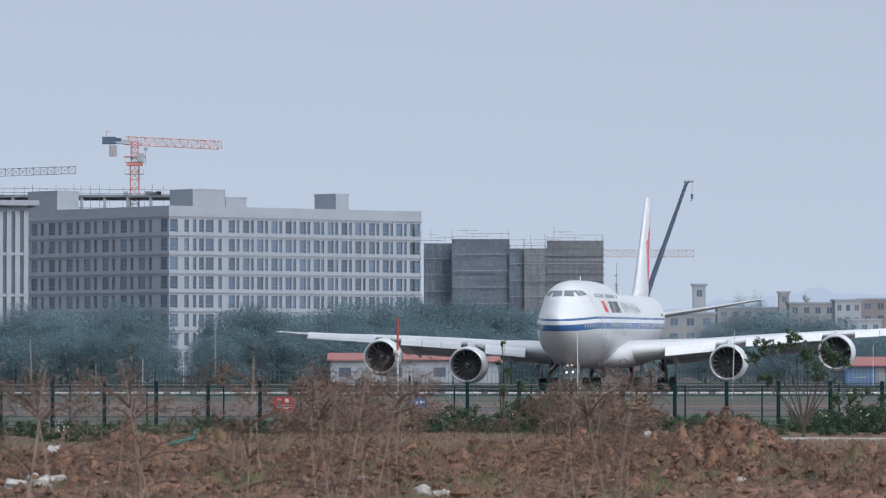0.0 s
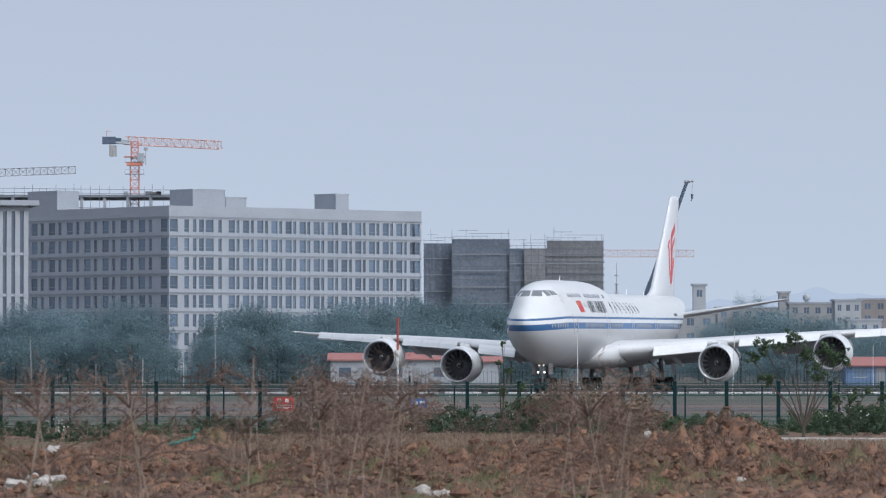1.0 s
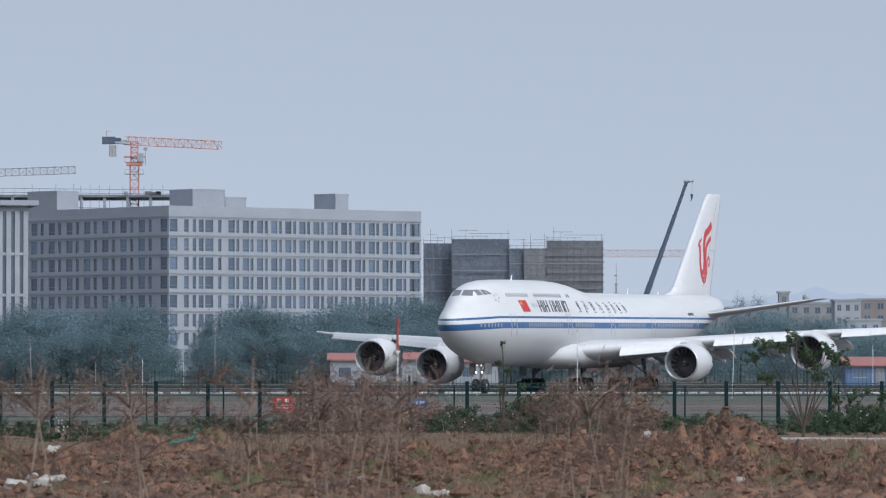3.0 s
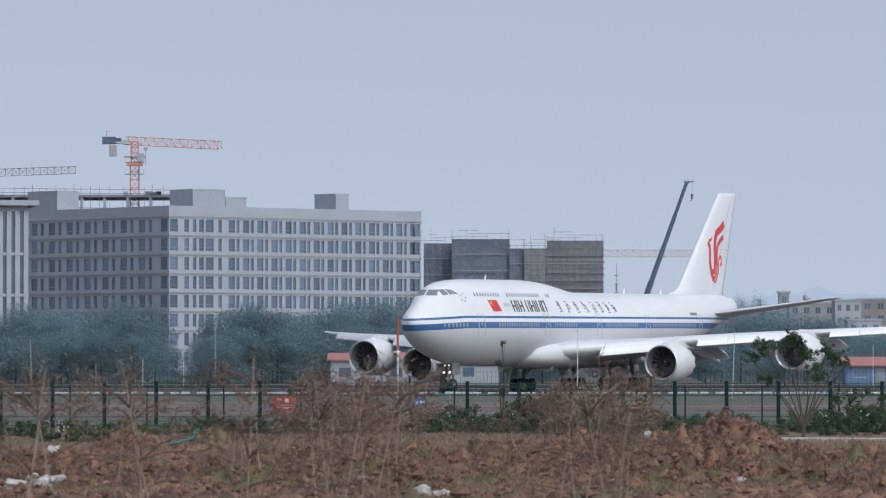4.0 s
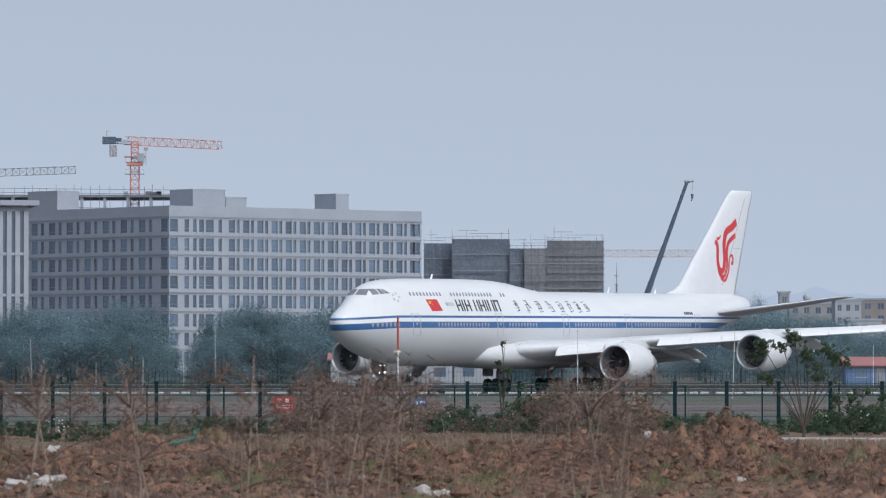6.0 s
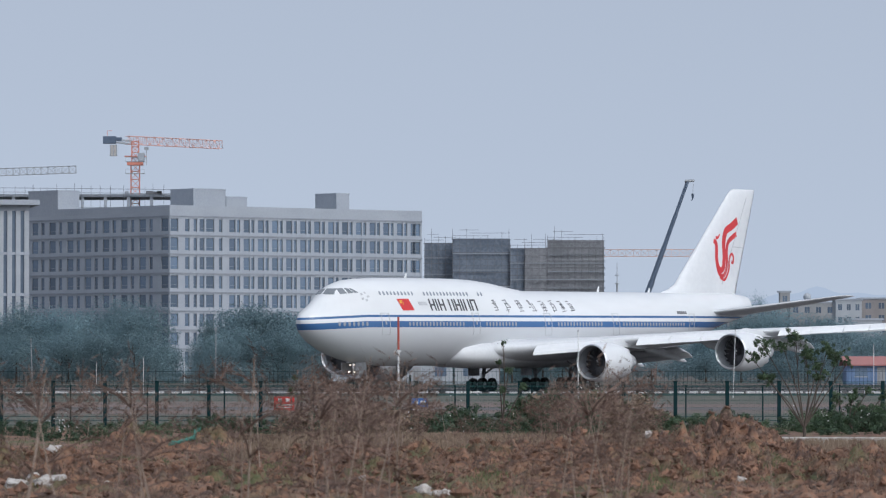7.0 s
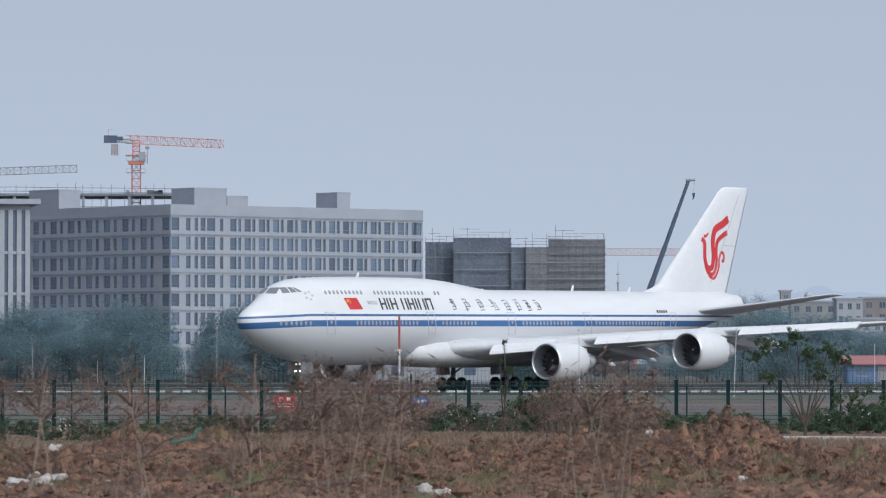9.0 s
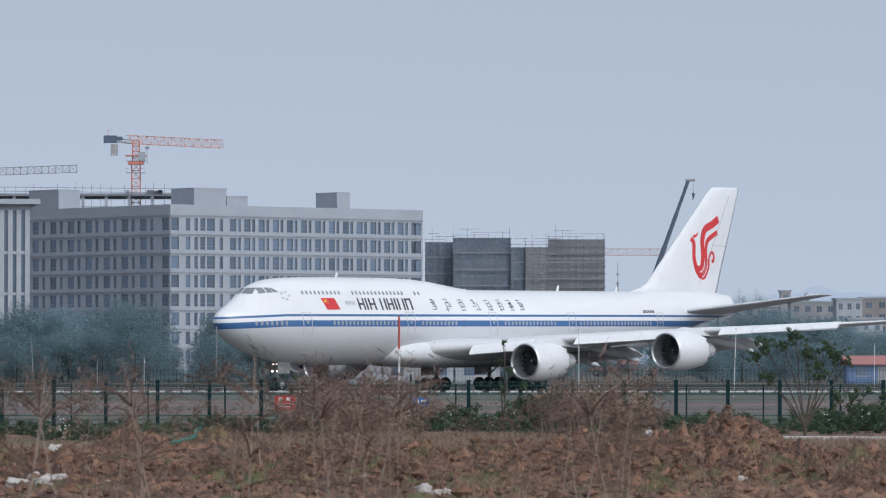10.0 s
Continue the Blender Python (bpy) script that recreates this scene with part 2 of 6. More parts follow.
def ground_material():
    m = bpy.data.materials.new("dirt_and_grass")
    m.use_nodes = True
    n, l = m.node_tree.nodes, m.node_tree.links
    b = n["Principled BSDF"]
    b.inputs["Roughness"].default_value = 0.95
    geo = n.new("ShaderNodeNewGeometry")
    sep = n.new("ShaderNodeSeparateXYZ")
    l.new(geo.outputs["Position"], sep.inputs[0])

    def tex(scale, detail=6, stretch=(1, 1, 1)):
        mp = n.new("ShaderNodeMapping")
        mp.inputs["Scale"].default_value = stretch
        l.new(geo.outputs["Position"], mp.inputs[0])
        t = n.new("ShaderNodeTexNoise")
        t.inputs["Scale"].default_value, t.inputs["Detail"].default_value = scale, detail
        l.new(mp.outputs[0], t.inputs["Vector"])
        return t.outputs["Fac"]

    def rng(v, a, c, lo=0.0, hi=1.0):
        q = n.new("ShaderNodeMapRange")
        for k, x in zip(("From Min", "From Max", "To Min", "To Max"), (a, c, lo, hi)):
            q.inputs[k].default_value = x
        l.new(v, q.inputs["Value"])
        return q.outputs[0]

    def blend(f, a, c):
        q = n.new("ShaderNodeMix")
        q.data_type = "RGBA"
        l.new(f, q.inputs[0])
        for s, v in ((6, a), (7, c)):
            if isinstance(v, tuple):
                q.inputs[s].default_value = v
            else:
                l.new(v, q.inputs[s])
        return q.outputs[2]

    # the darkest soil tones paint in shaded hollows among the clods
    dirt = blend(rng(tex(1.6), 0.42, 0.57), (0.24, 0.126, 0.076, 1), (0.075, 0.043, 0.032, 1))
    dirt = blend(rng(tex(8), 0.5, 0.72), dirt, (0.20, 0.138, 0.103, 1))
    dirt = blend(rng(tex(5, 8), 0.56, 0.66), dirt, (0.045, 0.028, 0.022, 1))
    grass = blend(rng(tex(6), 0.4, 0.6), (0.075, 0.085, 0.035, 1), (0.13, 0.10, 0.05, 1))
    near = blend(rng(tex(0.5, 4, (1, 0.3, 1)), 0.52, 0.62), dirt, grass)
    # flat airfield beyond the fence: strips of grass, worn soil and pavement
    field = blend(rng(tex(0.09, 5, (0.1, 1, 1)), 0.45, 0.55), (0.15, 0.115, 0.10, 1), (0.062, 0.08, 0.068, 1))
    field = blend(rng(tex(0.6, 6, (0.2, 1, 1)), 0.4, 0.7), field, (0.15, 0.125, 0.112, 1))
    # worn pinkish soil in a band between two strips of grass
    wob = n.new("ShaderNodeMath")
    wob.operation = "MULTIPLY_ADD"
    l.new(tex(0.12, 6, (0.25, 1, 1)), wob.inputs[0])
    wob.inputs[1].default_value = 46
    l.new(sep.outputs["Y"], wob.inputs[2])
    turf = blend(rng(tex(0.5, 6, (0.25, 1, 1)), 0.4, 0.6), (0.075, 0.088, 0.07, 1), (0.115, 0.11, 0.092, 1))
    bare = blend(rng(tex(0.4, 6, (0.15, 1, 1)), 0.4, 0.6), (0.20, 0.142, 0.122, 1), (0.145, 0.112, 0.10, 1))
    strip = blend(rng(wob.outputs[0], 350, 362), turf, bare)
    strip = blend(rng(wob.outputs[0], 394, 406), strip, turf)
    field = blend(rng(wob.outputs[0], 450, 470), strip, field)
    full = blend(rng(sep.outputs["Y"], 280, 300), near, field)
    l.new(full, b.inputs["Base Color"])
    bp = n.new("ShaderNodeBump")
    bp.inputs["Strength"].default_value, bp.inputs["Distance"].default_value = 0.9, 0.08
    l.new(tex(7, 8), bp.inputs["Height"])
    l.new(bp.outputs[0], b.inputs["Normal"])
    return m


GROUND = ground_material()
build_ground()
ASPHALT = material("worn_concrete_taxiway", (0.125, 0.115, 0.112, 1), (0.09, 0.085, 0.086, 1), rough=0.9, scale=0.15, fine=14)
bm = bmesh.new()
v = [bm.verts.new(p) for p in ((-400, 441, 0.012), (400, 441, 0.012), (400, 520, 0.012), (-400, 520, 0.012))]
bm.faces.new(v)
tagged(mesh_object("taxiway", bm, ASPHALT), "pale worn concrete taxiway under the airliner", "taxiway", kind="structure")
bm = bmesh.new()
v = [bm.verts.new(p) for p in ((-300, 345, ground_z(0, 345) + 0.02), (300, 345, ground_z(0, 345) + 0.02), (300, 356, ground_z(0, 356) + 0.02), (-300, 356, ground_z(0, 356) + 0.02))]
bm.faces.new(v)
tagged(mesh_object("service_road", bm, ASPHALT), "grey concrete service road across the grass", "road", kind="structure")

# ---- the office block ----
def frame_at(ox, oy, ang):
    return pose(ox, oy, 0, 0, 0, ang)


def office_block():
    H = 38.0
    ob = thing("office_block", frame_at(-61.7, 1145, 39.4), "pale concrete office block with rows of narrow windows and flat roof", "building")
    FH = 4.28
    zs = [35.0 - 3.45 - FH * k for k in range(8)][::-1]     # windows stand 0.55 to 3.45 over each floor line
    L1, L2 = 73.3, 62.0
    spans = [(0.25, 2.4), (4.3, 5.55), (6.7, 7.65), (8.4, 9.75), (10.25, 12.5), (13.85, 14.8)]
    x = 16.8
    while x < L1 - 7.2:
        spans += [(x, x + 1.75), (x + 2.2, x + 3.05)]
        x += 4.08
    spans += [(x, x + 1.7), (L1 - 2.7, L1 - 0.5)]
    left = [(0.6, 3.3)]
    x = 6.5
    while x < L2 - 4:
        left += [(x, x + 1.35), (x + 2.6, x + 5.2)]
        x += 7.1
    for k, (L, sp, m) in enumerate(((L1, spans, pose(0, 0, 0)), (L2, left, pose(0, 0, 0, 0, 0, 90)))):
        bm = bmesh.new()
        d = 0.5
        y0, y1 = (0, d) if k == 0 else (-d, 0)
        off = 0 if k == 0 else d
        edges = [off] + [e for s in sp for e in s] + [L]
        for z in zs:
            box(bm, off, L, y0, y1, z + 3.45, z + FH + 0.55)
            for j in range(0, len(edges), 2):
                if edges[j + 1] - edges[j] > 0.02:
                    box(bm, edges[j], edges[j + 1], y0, y1, z + 0.55, z + 3.45)
        box(bm, off, L, y0, y1, 0, zs[0] + 0.55)
        wall = part("wall", bm, CONCRETE, ob)
        wall.matrix_basis = m
        out = -0.16 if k == 0 else 0.16
        for z in zs:
            bm = bmesh.new()
            a, b = sorted((y0 if k == 0 else y1, (y0 if k == 0 else y1) + out))
            box(bm, off, L, a, b, z + 3.85, z + 4.1)
            band = part("ledge", bm, CONCRETE_D, ob, "projecting grey floor ledge")
            band.matrix_basis = m
        cache = {}
        for z in zs:
            for a, b in sp:
                w = round(b - a, 2)
                if w not in cache:
                    bm = bmesh.new()
                    yy = 0.3 if k == 0 else -0.3
                    box(bm, 0, w, yy - 0.03, yy + 0.03, 0, 2.9)
                    o = part("window", bm, OFFICE_GLASS, ob)
                    o.matrix_basis = m @ pose(a, 0, z + 0.55)
                    bm = bmesh.new()
                    s = -1 if k == 0 else 1
                    y_in, y_out = yy + s * 0.04, yy + s * 0.1
                    ya, yb = min(y_in, y_out), max(y_in, y_out)
                    for bx in ((0, 0.07, 0, 2.9), (w - 0.07, w, 0, 2.9), (0.07, w - 0.07, 0, 0.07), (0.07, w - 0.07, 2.83, 2.9), (0.07, w - 0.07, 0.75, 0.81)):
                        box(bm, bx[0], bx[1], ya, yb, bx[2], bx[3])
                    fr = part("frame", bm, FRAME_M, o)
                    cache[w] = (o, fr)
                else:
                    o0, f0 = cache[w]
                    o = share("window", o0, ob, m @ pose(a, 0, z + 0.55))
                    share("frame", f0, o, Matrix.Identity(4))
    bm = bmesh.new()
    box(bm, 0, L1, 0, 0.5, zs[-1] + FH + 0.55, H)
    box(bm, 0, 0.5, 0.5, L2, zs[-1] + FH + 0.55, H)
    part("parapet", bm, CONCRETE, ob)
    bm = bmesh.new()
    box(bm, 0.6, L1, 0.6, 22, 0, H - 1.2)
    box(bm, 0.6, 22, 22.05, L2, 0, H - 1.2)
    part("core", bm, CONCRETE_D, ob)
    # stair and lift heads on the roof
    def along(px, y):
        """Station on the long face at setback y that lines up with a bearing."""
        c, d = math.cos(radians(39.4)), math.sin(radians(39.4))
        k = (px - 784) / 9000
        return (k * (1145 + y * c) + 61.7 + y * d) / (c - k * d)
    for pa, pb, y0, dp, top in ((341, 398, 5, 8.8, 4.6), (399, 436, 6, 8, 3.0), (594, 617, 5, 8.0, 4.4), (101, 139, 44, 12, 5.0)):
        x0, x1, y1 = along(pa, y0), along(pb, y0), y0 + dp
        bm = bmesh.new()
        box(bm, x0, x1, y0, y1, H - 1.2, H + top - 1.2 + 0.4)
        box(bm, x0 - 0.06, x1 + 0.06, y0 - 0.06, y1 + 0.06, H + top - 0.8, H + top - 0.5)
        part("roof_house", bm, CONCRETE, ob, "plain concrete stair head on the roof")
    return ob


office_block()


def white_block():
    ob = thing("office_annexe", pose(-103, 1060, 0, 0, 0, 10), "white office building with tall vertical fins and overhanging roof", "building")
    bm = bmesh.new()
    box(bm, 0, 16.5, 0, 20, 0, 34.2)
    part("wall", bm, OFFICE_GLASS, ob)
    bm = bmesh.new()
    box(bm, -1, 18.6, -2.2, 21, 35.4, 36.5)
    part("roof", bm, CONCRETE, ob, "overhanging pale roof slab")
    bm = bmesh.new()
    box(bm, 0, 16.6, -0.6, 20, 34.2, 35.4)
    part("fascia", bm, CONCRETE_D, ob)
    for k in range(9):
        x = 15.52 - 1.78 * k
        bm = bmesh.new()
        box(bm, x, x + 1.0, -0.7, -0.02, 0, 34.2)
        part("fin", bm, HUTWHITE, ob, "white vertical fin")
    for z in (16.4, 25.0):
        bm = bmesh.new()
        box(bm, 0, 16.6, -0.8, -0.72, z, z + 0.6)
        part("band", bm, CONCRETE, ob)
    return ob


white_block()


def scaffold_block():
    """Unfinished blocks wrapped in netting, with standards sticking out of the top."""
    ob = thing("unfinished_block", pose(-5.5, 1300, 0, 0, 0, 0), "unfinished concrete block wrapped in dark scaffold netting", "building")
    rng = random.Random(5)
    k = 1300 / 9000
    def X(px): return (px - 784) * k + 5.5
    def Z(py): return 2.67 + (641.5 - py) * k
    vols = [(750, 806, 430, 6, NET), (800, 902, 423, 2, NET), (902, 968, 440, 1, NET), (928, 1068, 440, 0, NET_B), (968, 1068, 426, 0.4, NET_B)]
    for a, b, top, y, mat in vols:
        bm = bmesh.new()
        nx, nz = 24, 18
        x0, x1, z1 = X(a), X(b), Z(top)
        for face in (0, 1):
            grid = [[bm.verts.new((x0 + (x1 - x0) * i / nx if face == 0 else x1, y + (0 if face == 0 else 22 * i / nx) + 0.35 * noise.noise((i * 0.9, j * 0.8, a)), z1 * j / nz)) for i in range(nx + 1)] for j in range(nz + 1)]
            for j in range(nz):
                for i in range(nx):
                    bm.faces.new((grid[j][i], grid[j][i + 1], grid[j + 1][i + 1], grid[j + 1][i]))
        part("netting", bm, mat, ob, "scaffold netting with haze in its colour", smooth=True)
        bm = bmesh.new()
        box(bm, x0 + 0.8, x1 - 0.8, y + 1, y + 24, 0, z1 - 1.0)
        part("core", bm, CONCRETE_D, ob)
        z = z1 - 0.2
        ledger = post = board = None
        while z > 8:
            bm = bmesh.new()
            if ledger is None:
                rod(bm, (x0 - 0.3, y - 0.5, 0), (x1 + 0.3, y - 0.5, 0), 0.08, n=4)
                ledger = part("ledger_tube", bm, TUBE, ob, "rusty scaffold tube")
                ledger.matrix_basis = pose(0, 0, z)
            else:
                bm.free()
                share("ledger_tube", ledger, ob, pose(0, 0, z))
            z -= 1.7
        x = x0
        while x < x1 + 0.1:
            if post is None:
                bm = bmesh.new()
                rod(bm, (0, y - 0.55, -z1 + 6), (0, y - 0.55, 1.2), 0.06, n=4)
                post = part("standard_tube", bm, TUBE, ob, "rusty upright scaffold tube")
                post.matrix_basis = pose(x, 0, z1)
            else:
                share("standard_tube", post, ob, pose(x, 0, z1 + rng.choice((-0.9, -0.3, 0.5, 1.3, 2.4))))
            x += 1.8
        # open guard rails above the netting
        for dz, u0, u1 in ((0.7, 0.0, 0.62), (1.4, 0.3, 1.0), (2.2, 0.1, 0.45)):
            bm = bmesh.new()
            rod(bm, (x0 + (x1 - x0) * u0, y - 0.5, z1 + dz), (x0 + (x1 - x0) * u1, y - 0.5, z1 + dz), 0.06, n=4)
            part("guard_rail", bm, TUBE, ob, "scaffold guard rail")
        z = z1 - 4
        while z > 8:
            if board is None:
                bm = bmesh.new()
                box(bm, x0, x1, y - 0.75, y - 0.62, 0, 0.22)
                board = part("toe_board", bm, CONCRETE_D, ob)
                board.matrix_basis = pose(0, 0, z)
            else:
                share("toe_board", board, ob, pose(0, 0, z))
            z -= 4.2
    return ob


scaffold_block()

# ---- cranes and far buildings ----
def place(px, py, d):
    """World x and z on the bearing px, py at distance d."""
    return (px - 784) * d / 9000, 2.673 + (641.5 - py) * d / 9000


def lattice(bm, a, b, w, h, bays, r=0.09):
    """A square truss from a to b: four chords and zigzag bracing."""
    a, b = Vector(a), Vector(b)
    d = (b - a).normalized()
    up = Vector((0, 0, 1)) if abs(d.z) < 0.8 else Vector((0, 1, 0))
    sidev = d.cross(up).normalized()
    up = sidev.cross(d).normalized()
    def corner(t, i, taper=1.0):
        sx, sy = ((-1, -1), (1, -1), (1, 1), (-1, 1))[i]
        return a + (b - a) * t + sidev * sx * w / 2 + up * sy * h / 2
    for i in range(4):
        rod(bm, corner(0, i), corner(1, i), r, n=4)
    for k in range(bays):
        t0, t1 = k / bays, (k + 1) / bays
        for i in range(4):
            j = (i + 1) % 4
            rod(bm, corner(t0, i if k % 2 else j), corner(t1, j if k % 2 else i), r * 0.6, n=3)
            rod(bm, corner(t1, i), corner(t1, j), r * 0.6, n=3)


def tower_crane():
    d = 1250
    k = d / 9000
    mx, ztop = place(238, 262, d)
    c = thing("tower_crane", pose(mx, d, 0), "orange lattice tower crane with grey counterweight above the roofs", "crane")
    bm = bmesh.new()
    lattice(bm, (0, 0, 0), (0, 0, place(0, 290, d)[1]), 2.1, 2.1, 26, 0.13)
    part("mast", bm, ORANGE, c, "orange lattice mast")
    bm = bmesh.new()
    z0 = place(0, 290, d)[1]
    lattice(bm, (0, 0, z0), (0, 0, ztop + 1.5), 1.7, 1.7, 4, 0.13)
    part("tower_head", bm, ORANGE, c)
    bm = bmesh.new()
    box(bm, -1.9, 1.9, -1.9, 1.9, z0 - 0.5, z0 + 0.2)
    box(bm, -2.6, 2.6, -1.6, 1.6, z0 + 1.6, z0 + 1.8)
    part("slewing_ring", bm, ORANGE, c)
    for z in (ztop - 6.5, ztop - 12.5, ztop - 3.6):
        bm = bmesh.new()
        box(bm, -2.3, 2.3, -1.5, 1.5, z, z + 0.12)
        for x in (-2.3, 0, 2.3):
            rod(bm, (x, -1.5, z), (x, -1.5, z + 1.1), 0.05, n=4)
        rod(bm, (-2.3, -1.5, z + 1.1), (2.3, -1.5, z + 1.1), 0.05, n=4)
        part("platform", bm, CRANEGREY, c, "grey work platform with rail")
    # jib runs to the side and away
    tip = ((388 - 238) * k * 0.98, 14, place(0, 253, d)[1])
    bm = bmesh.new()
    lattice(bm, (-2.2, -0.2, place(0, 249, d)[1]), tip, 1.5, 2.0, 22, 0.085)
    part("jib", bm, JIBORANGE, c, "orange lattice jib")
    bm = bmesh.new()
    rod(bm, tip, (tip[0] + 0.6, tip[1], tip[2] - 0.9), 0.1, n=4)
    part("jib_tip", bm, CRANEGREY, c)
    bm = bmesh.new()
    lattice(bm, (-1.0, 0, place(0, 253, d)[1]), ((190 - 238) * k, -2, place(0, 250, d)[1]), 1.6, 0.8, 5, 0.11)
    part("counter_jib", bm, CRANEGREY, c, "grey counter jib")
    bm = bmesh.new()
    x0 = (182 - 238) * k
    box(bm, x0, x0 + 3.2, -3, -1, place(0, 256, d)[1], place(0, 243, d)[1])
    box(bm, x0 + 2.8, x0 + 4.6, -2.8, -1.2, place(0, 251, d)[1], place(0, 245, d)[1])
    part("winch_house", bm, BOOM, c, "dark winch housing")
    xa, xb = (194 - 238) * k, (207 - 238) * k
    za, zb = place(0, 278, d)[1], place(0, 258, d)[1]
    for q in range(5):
        bm = bmesh.new()
        xx = xa + (xb - xa) * q / 5
        box(bm, xx + 0.02, xx + (xb - xa) / 5 - 0.02, -2.8, -1.4, za, zb)
        part("counterweight", bm, STONE if q % 2 else CRANEGREY, c, "hanging concrete counterweight slab")
    bm = bmesh.new()
    box(bm, (243 - 238) * k, (255 - 238) * k, -2, 0.2, place(0, 286, d)[1], place(0, 272, d)[1])
    part("cab", bm, HUTWHITE, c, "white operator cab")
    bm = bmesh.new()
    rod(bm, (x0 + 1.0, -2, place(0, 243, d)[1]), (x0 + 1.0, -2, place(0, 233, d)[1]), 0.08, n=4)
    rod(bm, (x0 + 1.0, -2, place(0, 233, d)[1]), (x0 + 2.2, -2, place(0, 233, d)[1]), 0.06, n=4)
    part("beacon_pole", bm, ORANGE, c)
    bm = bmesh.new()
    hx = (257 - 238) * k
    rod(bm, (hx, 1.5, place(0, 262, d)[1]), (hx, 1.5, place(0, 292, d)[1]), 0.12, n=4)
    box(bm, hx - 0.5, hx + 0.5, 1.2, 1.9, place(0, 266, d)[1], place(0, 261, d)[1])
    part("hook_block", bm, CRANEGREY, c)


tower_crane()


def far_crane(name, px0, px1, py0, py1, d, mast_px, mat, h):
    x0, z0 = place(px0, py0, d)
    x1, z1 = place(px1, py1, d)
    mxx, mz = place(mast_px, (py0 + py1) / 2, d)
    c = thing(name, pose(mxx, d, 0), "pale lattice crane jib far off in the haze", "crane", group="far cranes")
    bm = bmesh.new()
    lattice(bm, (x0 - mxx, 0, z0), (x1 - mxx, 0, z1), 1.4, h, 18, 0.11)
    part("jib", bm, mat, c, "pale lattice jib")
    bm = bmesh.new()
    lattice(bm, (0, 0.8, 0), (0, 0.8, max(z0, z1) + 1), 1.8, 1.8, 16, 0.12)
    part("mast", bm, mat, c)


far_crane("tower_crane", -90, 133, 309, 301, 1350, -60, CRANEGREY, 1.9)
far_crane("tower_crane", 985, 1228, 449, 449, 1550, 990, PALEORANGE, 2.1)


def mobile_crane():
    d = 900
    hx, hz = place(1216, 322, d)
    bx, bz = place(1135, 548, d)
    c = thing("truck_crane", pose(bx - 2.5, d, 0), "dark telescopic truck crane boom raised behind the airliner", "crane")
    foot = Vector((2.5 - (bz - 2.4) * (hx - bx) / (hz - bz), 0, 2.4))
    head = Vector((hx - bx + 2.5, 0, hz))
    dirv = head - foot
    for k, (t0, t1, w) in enumerate(((0, 0.45, 0.55), (0.43, 0.64, 0.46), (0.62, 0.82, 0.38), (0.80, 1.0, 0.31))):
        bm = bmesh.new()
        rod(bm, foot + dirv * t0, foot + dirv * t1, w, w * 0.95, 8)
        part("boom_section", bm, BOOM, c, "slate grey telescopic boom section")
    bm = bmesh.new()
    rod(bm, head + Vector((-0.5, 0, 0)), head + Vector((1.2, 0, 0.15)), 0.28, 0.2, 8)
    part("boom_head", bm, CRANEGREY, c, "pale sheave head")
    bm = bmesh.new()
    rod(bm, head + Vector((1.0, 0, 0)), head + Vector((0.9, 0, -2.2)), 0.05, n=4)
    part("hoist_rope", bm, CRANEGREY, c)
    bm = bmesh.new()
    rod(bm, head + Vector((0.9, 0, -2.2)), head + Vector((0.9, 0, -3.0)), 0.26, 0.16, 8)
    rod(bm, head + Vector((0.9, 0, -3.0)), head + Vector((0.7, 0, -3.4)), 0.09, n=6)
    part("hook", bm, BOOM, c, "dark hook block")
    bm = bmesh.new()
    box(bm, -7, 5, -1.2, 1.2, 0.9, 1.6)
    box(bm, -2.2, 1.6, -1.1, 1.1, 1.65, 2.9)
    part("carrier", bm, ORANGE, c, "carrier chassis")
    t = None
    for x in (-5.8, -4.2, 2.0, 3.6):
        for y in (-1.05, 1.05):
            if t is None:
                t = part("tyre", wheel_mesh(0.6, 0.4), RUBBER, c, smooth=True)
                t.matrix_basis = pose(x, y, 0.6)
            else:
                share("tyre", t, c, pose(x, y, 0.6))


def wheel_mesh(r, w):
    bm = bmesh.new()
    n = 24
    prof = [(-w / 2, r * 0.55), (-w / 2, r * 0.85), (-w * 0.36, r * 0.97), (0, r), (w * 0.36, r * 0.97), (w / 2, r * 0.85), (w / 2, r * 0.55)]
    loft(bm, [[(q * math.cos(6.28319 * k / n), a, q * math.sin(6.28319 * k / n)) for k in range(n)] for a, q in prof], cap=False)
    return bm


mobile_crane()


def radio_mast():
    d = 1700
    x, z = place(1091, 466, d)
    c = thing("radio_mast", pose(x, d, 0), "thin grey radio mast far behind the airfield", "mast")
    bm = bmesh.new()
    rod(bm, (0, 0, 0), (0, 0, z * 0.8), 0.45, 0.3, 8)
    part("pole", bm, CRANEGREY, c)
    bm = bmesh.new()
    rod(bm, (0, 0, z * 0.8), (0, 0, z), 0.16, 0.08, 6)
    part("tip", bm, CRANEGREY, c)
    for q in (0.72, 0.8, 0.88):
        bm = bmesh.new()
        rod(bm, (0, 0, z * q), (0, 0, z * q + 0.25), 0.75, n=10)
        part("platform", bm, CRANEGREY, c)


radio_mast()


